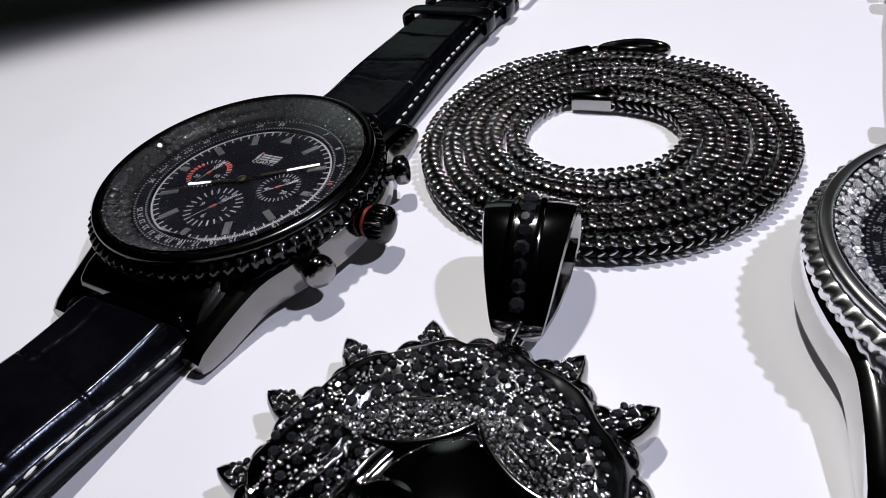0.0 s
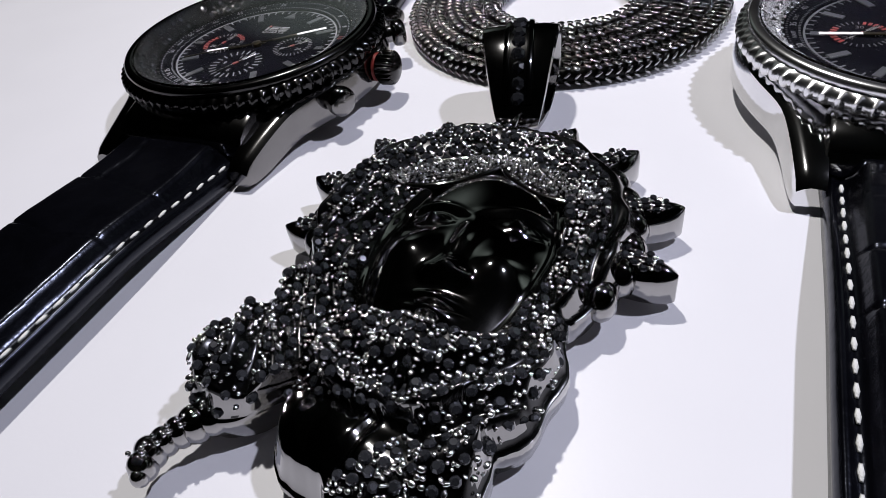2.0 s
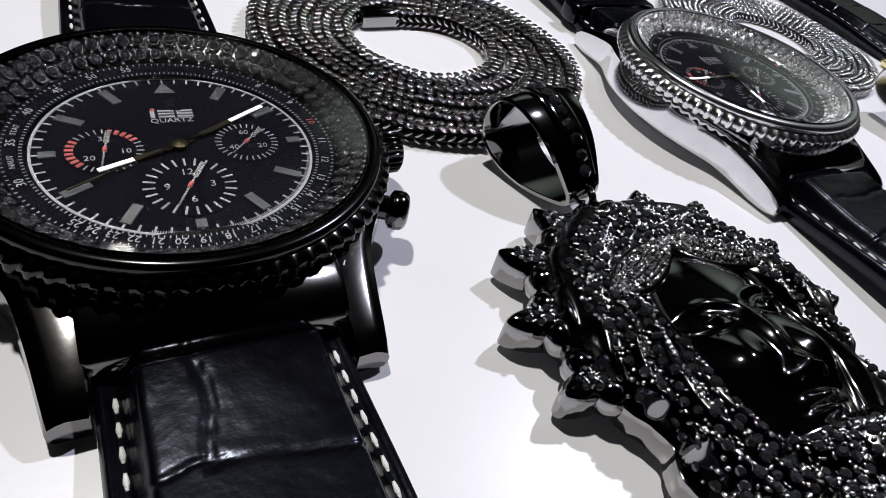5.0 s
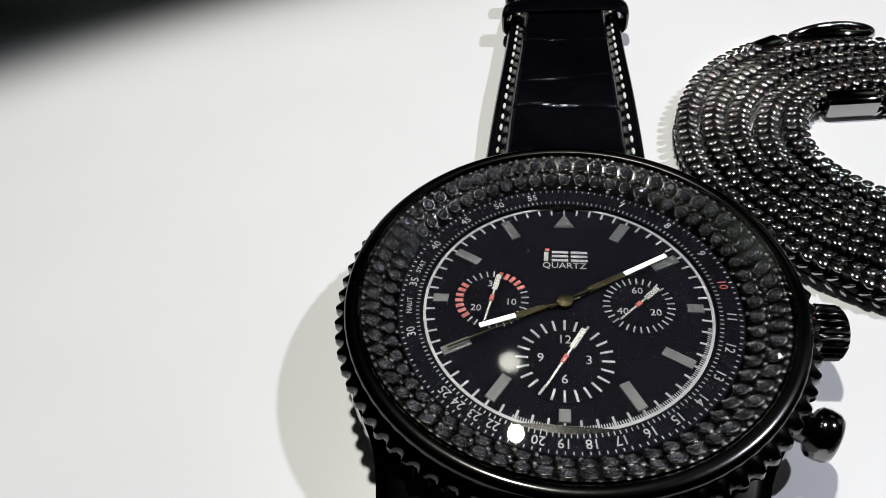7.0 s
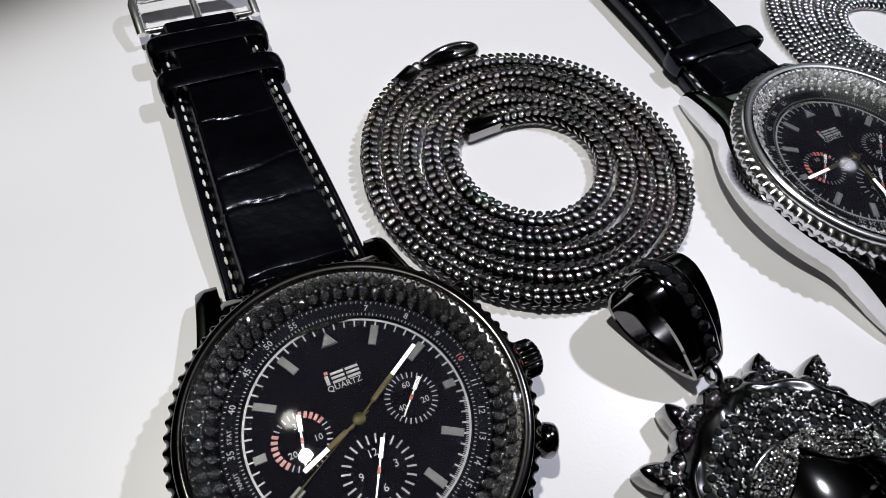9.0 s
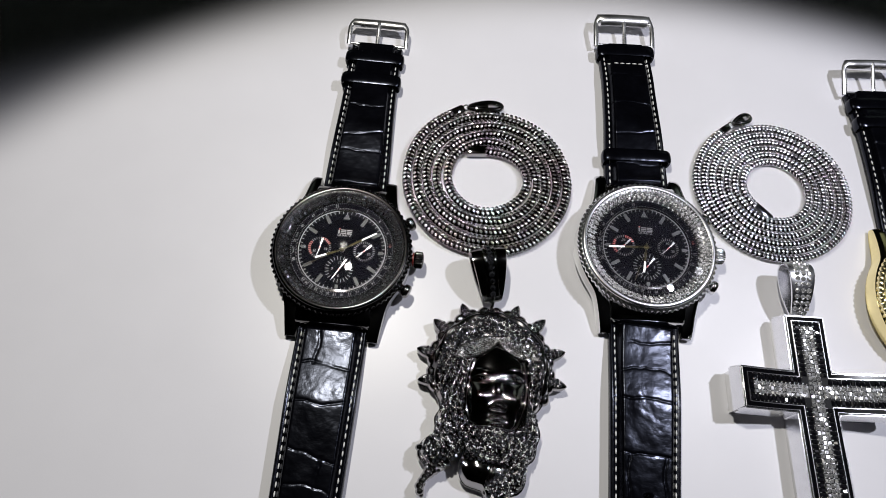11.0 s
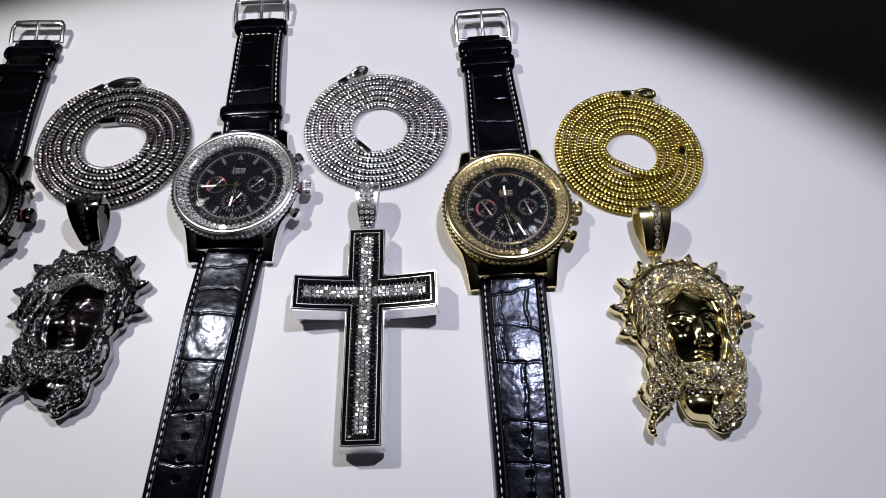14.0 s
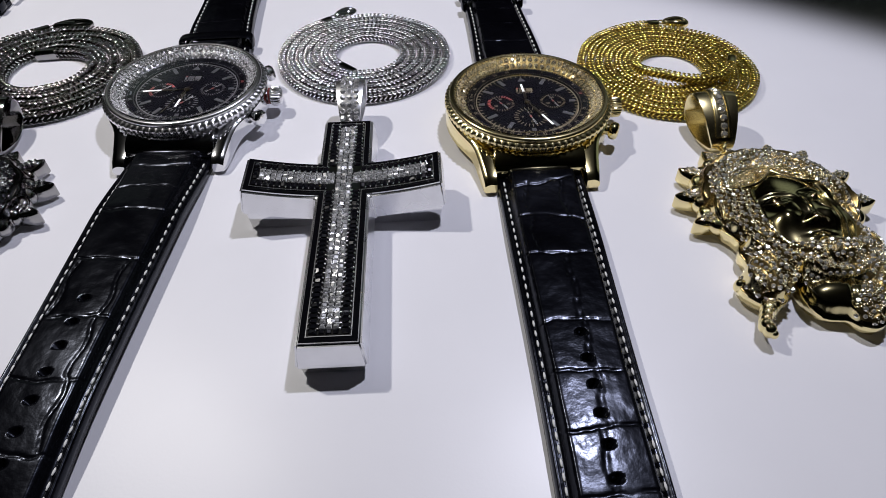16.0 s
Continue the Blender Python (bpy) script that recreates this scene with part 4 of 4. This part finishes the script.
def pave_spots():
    """Places for the set stones, and for the small prongs in the gaps between them."""
    rnd = random.Random(8)
    (cx, cy), n = PLATE_C, PLATE_N
    stones, prongs, cells = [], [], {}

    def near(x, y, reach):
        i, j = int(x * 6 + 60), int(y * 6 + 60)
        return any((x - px) ** 2 + (y - py) ** 2 < (reach + pr) ** 2 for di in (-1, 0, 1) for dj in (-1, 0, 1) for px, py, pr in cells.get((i + di, j + dj), ()))

    for count, size, room, out in ((18000, 0.064, 0.008, stones), (34000, 0.027, -0.005, prongs)):
        for _ in range(count):
            x, y = rnd.uniform(-2.2, 2.3), rnd.uniform(-3.4, 3.1)
            r = size * (rnd.uniform(0.85, 1.10) if out is stones else rnd.uniform(0.6, 1.35))
            furrow = strand(x, y) < (-0.75 if out is stones else -0.95) and y < 1.3 and dome(x, y, 0.40, -1.40, 0.98, 0.74) <= 0
            if furrow:
                continue
            if plain_areas(x, y) or face_reach(x, y) < 1.06 and y > -1.04 or near(x, y, r + room):
                continue
            a = math.atan2(y - cy, x - cx) % (2 * math.pi)
            rim = PLATE_RADII[int(a / (2 * math.pi) * n) % n] - math.hypot(x - cx, y - cy)
            if rim < (0.32 if y > 0.2 else 0.07):
                continue
            cells.setdefault((int(x * 6 + 60), int(y * 6 + 60)), []).append((x, y, r))
            slope = Vector((-(relief(x + 0.05, y) - relief(x - 0.05, y)) / 0.1, -(relief(x, y + 0.05) - relief(x, y - 0.05)) / 0.1, 1))
            z = base(x, y) + (relief(x, y) + 0.07) * smooth_step(0, 0.22, rim)
            out.append((x, y, z, r, slope, rnd.gauss(0, 0.24), rnd.gauss(0, 0.24), rnd.uniform(0, 3)))
    return stones, prongs


PAVE_STONES, PAVE_PRONGS = pave_spots()
THORNS = ((-1.06, 2.95, 118), (-1.90, 2.30, 147), (-2.30, 1.27, 172), (-2.12, 0.26, 192), (0.80, 3.15, 72), (1.72, 2.82, 48), (2.44, 1.83, 20), (2.55, 0.72, -8))


def thorn_mesh(metal):
    rows = []
    for u, w in ((-0.55, 0.22), (-0.30, 0.25), (-0.10, 0.235), (0.08, 0.215), (0.22, 0.175), (0.32, 0.125), (0.39, 0.07), (0.42, 0.02)):
        k = min(1.0, w / 0.2)
        rows.append([(u, v * w, z) for v, z in ((0.86, 0.12), (0.95, 0.15), (1.0, 0.40), (0.90, 0.47 + 0.02 * k), (0.52, 0.51 + 0.07 * k), (0, 0.52 + 0.10 * k), (-0.52, 0.51 + 0.07 * k), (-0.90, 0.47 + 0.02 * k), (-1.0, 0.40), (-0.95, 0.15), (-0.86, 0.12))])
    return Geo().grid(rows, close_u=True).add(rows[-1], [tuple(range(11))]).mesh("thorn", metal, True, 45)


def relief_pendant(label, m, metal, stone_mat, grain, ground, bail_turn, bail_x, bail_metal):
    """A domed relief head with a thorn crown, flowing hair and set stones, on a thick plate."""
    root = thing("pendant", label, "pendant", m, "relief pendants")
    me = PLATE.mesh("relief", metal, True, 60)
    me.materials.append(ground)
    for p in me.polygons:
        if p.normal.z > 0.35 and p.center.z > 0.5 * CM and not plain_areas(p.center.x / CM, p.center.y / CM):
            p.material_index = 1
    part("relief", me, root, "smooth domed relief with wavy borders")
    thorn_me = thorn_mesh(metal)
    studs, tips = Geo(), Geo()
    for u, v, q in ((0.20, 0.05, 0.042), (0.20, -0.05, 0.042), (0.085, 0.0, 0.056), (0.06, 0.125, 0.048), (0.06, -0.125, 0.048), (-0.06, 0.07, 0.058), (-0.06, -0.07, 0.058), (-0.19, 0.0, 0.058), (-0.22, 0.14, 0.056), (-0.22, -0.14, 0.056)):
        top = 0.622 - 0.9 * v * v - 0.20 * max(0.0, u - 0.10)
        studs.gem(Matrix.Translation((u, v, top)) @ Matrix.Rotation(5 * u + v, 4, "Z") @ Matrix.Rotation(2 * v + 0.2 * math.sin(40 * u), 4, "X") @ Matrix.Diagonal((q, q, 0.026, 1)), 0.6, 8)
        for du, dv in ((0.058, 0.035), (0.058, -0.035), (-0.055, 0.045), (-0.055, -0.045)):
            if u + du > 0.16 or abs(v + dv) > 0.66 * (0.225 - 0.37 * max(0.0, u + du - 0.05)):
                continue
            tips.bead(Matrix.Translation((u + du, v + dv, 0.632 - 1.2 * (v + dv) ** 2 - 0.22 * max(0, u + du - 0.10))) @ Matrix.Diagonal((0.022, 0.020, 0.012, 1)), 8, 4)
    stud_me, tip_me = studs.mesh("thorn_pave", stone_mat, False), tips.mesh("prong_setting", grain, True)
    for x, y, a in THORNS:
        thorn = part("thorn", thorn_me, root, "pointed thorn with polished sides", at(x - 0.24 * math.cos(radians(a)), y - 0.24 * math.sin(radians(a)), 0, a))
        part("thorn_pave", stud_me, thorn, kind="stuff")
        part("prong_setting", tip_me, thorn, kind="stuff")
    mount = part("loop_mount", thorn_me, root, "stone-set mount that holds the ring", at(bail_x, 2.84, 0.02, 92) @ Matrix.Diagonal((0.8, 0.75, 1.0, 1)))
    part("mount_pave", stud_me, mount, kind="stuff")
    curl = Geo()
    for x, y, q in ((-1.40, -2.48, 0.26), (-1.50, -2.66, 0.20), (-1.60, -2.80, 0.16), (-1.68, -2.94, 0.15), (-1.73, -3.09, 0.165), (-1.70, -3.24, 0.15), (-1.64, -3.35, 0.09)):
        curl.bead(Matrix.Translation((x, y, 0.40)) @ Matrix.Diagonal((q, q, min(0.24, q * 1.3), 1)), 14, 8)
    part("hair_curl", curl.mesh("hair_curl", metal, True), root, "small curled end of a hair strand")
    knob = Geo().bead(Matrix.Translation((-1.92, -1.93, 0.44)) @ Matrix.Diagonal((0.13, 0.13, 0.20, 1)), 14, 8)
    part("hair_knob", knob.mesh("hair_knob", metal, True), root, "small round knob at the edge of the hair")
    # rounded rope between the thorns
    rope = Geo().bead(Matrix.Diagonal((0.25, 0.20, 0.25, 1)), 14, 8).mesh("rope_bead", metal, True)
    for i in range(19):
        a = -22 + 226 * i / 18
        part("rope_bead", rope, root, "", at(0.12 + 2.02 * math.cos(radians(a)), 0.95 + 2.02 * math.sin(radians(a)), 0.40, a + 90 + 20))
    stones, beads = Geo(), Geo()
    for x, y, z, r, slope, tx, ty, spin in PAVE_STONES:
        turn = Vector((slope.x * 0.8 + tx, slope.y * 0.8 + ty, 1)).to_track_quat("Z", "Y").to_matrix().to_4x4()
        stones.gem(Matrix.Translation((x, y, z + 0.012)) @ turn @ Matrix.Rotation(spin, 4, "Z") @ Matrix.Diagonal((r, r, r * 0.55, 1)), 0.60, 8)
    for x, y, z, r, slope, tx, ty, spin in PAVE_PRONGS:
        beads.bead(Matrix.Translation((x, y, z + 0.026)) @ Euler((1.2 * tx, 1.2 * ty, spin)).to_matrix().to_4x4() @ Matrix.Diagonal((r * (1.1 + 1.6 * abs(tx)), r * 1.1, r * 0.66, 1)), 8, 4)
    for i in range(16):
        f = i / 15
        x, y = -1.42 - 0.30 * f + 0.07 * math.sin(2.4 * i), -2.52 - 0.72 * f
        beads.bead(Matrix.Translation((x, y, 0.62 - 0.03 * f)) @ Matrix.Diagonal((0.03, 0.03, 0.03, 1)), 7, 3)
    part("stone_pave", stones.mesh("stone_pave", stone_mat, False), root, "closely set small stones", kind="stuff")
    part("beadwork", beads.mesh("beads", grain, True), root, "tiny polished prongs between the stones", kind="stuff")
    # two finely beaded leaf-shaped bands over the brow, each with a polished rim
    for lx, ly, turn_a, length in ((-0.45, 1.55, 28, 0.84), (0.92, 1.66, -21, 0.80)):
        gb = Geo()
        mt = Matrix.Translation((lx, ly, 0)) @ Matrix.Rotation(radians(turn_a), 4, "Z")
        rim = []
        dots = random.Random(int(length * 100) + int(turn_a))
        for i in range(26):
            for j in range(8):
                u, v = ((i + 0.5 * (j % 2)) / 26 * 2 - 1) * length + dots.gauss(0, 0.012), (j / 7 * 2 - 1)
                v = v * 0.235 * (1 - (u / length) ** 2) + dots.gauss(0, 0.006)
                p = mt @ Vector((u, v, 0))
                gb.bead(Matrix.Translation((p.x, p.y, 0.80 + 0.07 * (1 - (v / 0.235) ** 2) + dots.gauss(0, 0.01))) @ Euler((dots.gauss(0, 0.5), dots.gauss(0, 0.5), dots.gauss(0, 1))).to_matrix().to_4x4() @ Matrix.Diagonal((0.026, 0.023, 0.030, 1)), 6, 2)
        for i in range(40):
            t = 2 * math.pi * i / 40
            p = mt @ Vector((length * 1.02 * math.cos(t), 0.27 * math.sin(t) * abs(math.sin(t)), 0))
            rim.append(Vector((p.x, p.y, 0.77)))
        leaf = part("leaf_band", gb.mesh("leaf_band", grain, False), root, "finely beaded leaf-shaped band")
        part("rim", Geo().tube(rim, 0.055, 8, True).mesh("rim", metal, True), leaf)
    bail(root, at(bail_x, 3.38, 0, bail_turn) @ Matrix.Scale(0.97, 4), bail_metal, stone_mat, width=1.07)
    return root


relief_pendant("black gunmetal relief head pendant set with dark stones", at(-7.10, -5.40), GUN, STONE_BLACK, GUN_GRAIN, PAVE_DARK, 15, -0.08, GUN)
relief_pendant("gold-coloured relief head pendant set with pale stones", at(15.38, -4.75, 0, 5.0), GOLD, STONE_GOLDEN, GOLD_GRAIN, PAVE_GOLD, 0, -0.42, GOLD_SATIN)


# ---- the cross ----
CT, CB, CA, CW = 2.70, 5.53, 2.66, 0.745


def cross_top(x, y):
    """The face is bent: the arms rise towards their ends."""
    return 1.00 + 0.36 * (abs(x) / CA) ** 1.8 + 0.05 * max(0.0, y / CT) + 0.06 * max(0.0, -y / CB)


def cross_slab(inset, up, down, floor=None, taper=0.0, flare=0.0):
    """A cross-shaped slab that follows the bent face; up and down are counted from it."""
    w = CW - inset
    xs = [-(CA - inset) + (CA - inset - w) * i / 10 for i in range(11)] + [w + (CA - inset - w) * i / 10 for i in range(11)]
    ys = [-(CB - inset), -(CB - inset) * 0.7, -w * 2, -w, w, (w + CT - inset) / 2, CT - inset]
    g = Geo()
    idx = {}
    pts = []

    def vert(x, y, low):
        key = (round(x, 4), round(y, 4), low)
        if key not in idx:
            idx[key] = len(pts)
            z = cross_top(x, y)
            if low and floor is not None:
                z = floor
                x, y = x * (1 - taper), y * (1 - taper * 0.35)
            else:
                z += -down if low else up
                if low and flare:
                    x += math.copysign(flare, x) if min(abs(abs(x) - w), abs(abs(x) - CA + inset)) < 1e-4 else 0.0
                    y += math.copysign(flare, y) if min(abs(abs(y) - w), abs(y - CT + inset), abs(y + CB - inset)) < 1e-4 else 0.0
            pts.append((x, y, z))
        return idx[key]

    cells = []
    for i in range(len(xs) - 1):
        for j in range(len(ys) - 1):
            if xs[i] >= -w - 1e-6 and xs[i + 1] <= w + 1e-6 or ys[j] >= -w - 1e-6 and ys[j + 1] <= w + 1e-6:
                cells.append((i, j))
    faces, have = [], set(cells)
    for i, j in cells:
        a, b, c, d = (xs[i], ys[j]), (xs[i + 1], ys[j]), (xs[i + 1], ys[j + 1]), (xs[i], ys[j + 1])
        faces.append(tuple(vert(*p, False) for p in (a, b, c, d)))
        faces.append(tuple(vert(*p, True) for p in (d, c, b, a)))
        for (di, dj), (p, q) in (((-1, 0), (d, a)), ((1, 0), (b, c)), ((0, -1), (a, b)), ((0, 1), (c, d))):
            if (i + di, j + dj) not in have:
                faces.append((vert(*q, False), vert(*p, False), vert(*p, True), vert(*q, True)))
    return g.add(pts, faces)


def cross_pendant():
    root = thing("cross_pendant", "large silver-coloured cross pendant with black enamel and stones", "pendant", at(3.85, -3.78, 0, 4.6))
    g = cross_slab(0.045, 0.0, 0.76, flare=0.10)
    body = g.mesh("body", STEEL_SATIN, True, 30)
    bm = bmesh.new()
    bm.from_mesh(body)
    bmesh.ops.bevel(bm, geom=[e for e in bm.edges if e.calc_face_angle(0) > 0.9], offset=0.06 * CM, segments=3, affect="EDGES")
    bm.to_mesh(body)
    bm.free()
    finish(body, STEEL_SATIN, True)
    body.materials.pop()
    part("body", sharp(body, 40), root, "polished silver-coloured body with straight walls")
    part("back", cross_slab(0.05, -0.6, 0.2, 0.02, 0.02).mesh("back", STEEL, True, 30), root, "rounded hollow back of the cross")
    part("enamel", cross_slab(0.118, 0.010, 0.1).mesh("enamel", ENAMEL, True, 30), root, "glossy black enamel border")
    part("tray", cross_slab(0.248, 0.036, 0.1).mesh("tray", STEEL_SATIN, True, 30), root, "thin bright line round the stones")
    # gap shade in the colour here too, by the chains' near-black material
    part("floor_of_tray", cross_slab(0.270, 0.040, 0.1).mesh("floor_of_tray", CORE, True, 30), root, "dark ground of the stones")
    black, clear, beads = Geo(), Geo(), Geo()
    pitch, rnd = 0.146, random.Random(4)

    def stone(geo, x, y, half_x, half_y):
        tip = Matrix.Rotation(rnd.gauss(0, 0.22), 4, "X") @ Matrix.Rotation(rnd.gauss(0, 0.22), 4, "Y") @ Matrix.Rotation(rnd.gauss(0, 0.06), 4, "Z")
        geo.gem(Matrix.Translation((x, y, cross_top(x, y) + 0.045)) @ tip @ Matrix.Diagonal((half_x, half_y, 0.05, 1)), 0.55)

    def prong(x, y, q):
        beads.bead(Matrix.Translation((x + rnd.gauss(0, 0.006), y + rnd.gauss(0, 0.006), cross_top(x, y) + 0.068)) @ Matrix.Diagonal((q, q, 0.032, 1)), 6, 3)

    side = 0.348
    for turned, lo, hi in ((False, -CB + 0.29, CT - 0.29), (True, -CA + 0.29, CA - 0.29)):
        n = round((hi - lo) / pitch)
        step = (hi - lo) / n
        for i in range(n):
            t = lo + (i + 0.5) * step
            put = (lambda u, v: (u, v)) if turned else (lambda u, v: (v, u))
            half = (step * 0.46, 0.096) if turned else (0.096, step * 0.46)
            end = i in (0, n - 1)
            if not (turned and abs(t) < 0.24):
                for c in (-0.147, 0.0, 0.147):
                    stone(black if end else clear, *put(t, c), 0.068, 0.068)
                    if not end:
                        prong(*put(t + step / 2, c + 0.0735), 0.026)
            if abs(t) > 0.46:
                for c in (-side, side):
                    stone(black, *put(t, c), *half)
                    prong(*put(t + step / 2, c * 0.70), 0.033)
                    prong(*put(t + step / 2, c * 1.27), 0.026)
            elif not turned and abs(t) < 0.24:
                for c in (-0.31, 0.31):
                    stone(clear, *put(t, c), 0.068, 0.068)
    part("black_pave", black.mesh("black_stones", JET, False), root, "rows of square black stones", kind="stuff")
    part("clear_pave", clear.mesh("clear_stones", STONE_CLEAR, False), root, "rows of square clear stones", kind="stuff")
    part("beadwork", beads.mesh("beads", STEEL_SATIN, True), root, "tiny bright beads along the stones", kind="stuff")
    bail(root, at(-0.02, 2.72, 0.35, 0), STEEL_SATIN, STONE_CLEAR, 1.05, 0.76, 3, "stone-set bail of the cross")
    return root


cross_pendant()
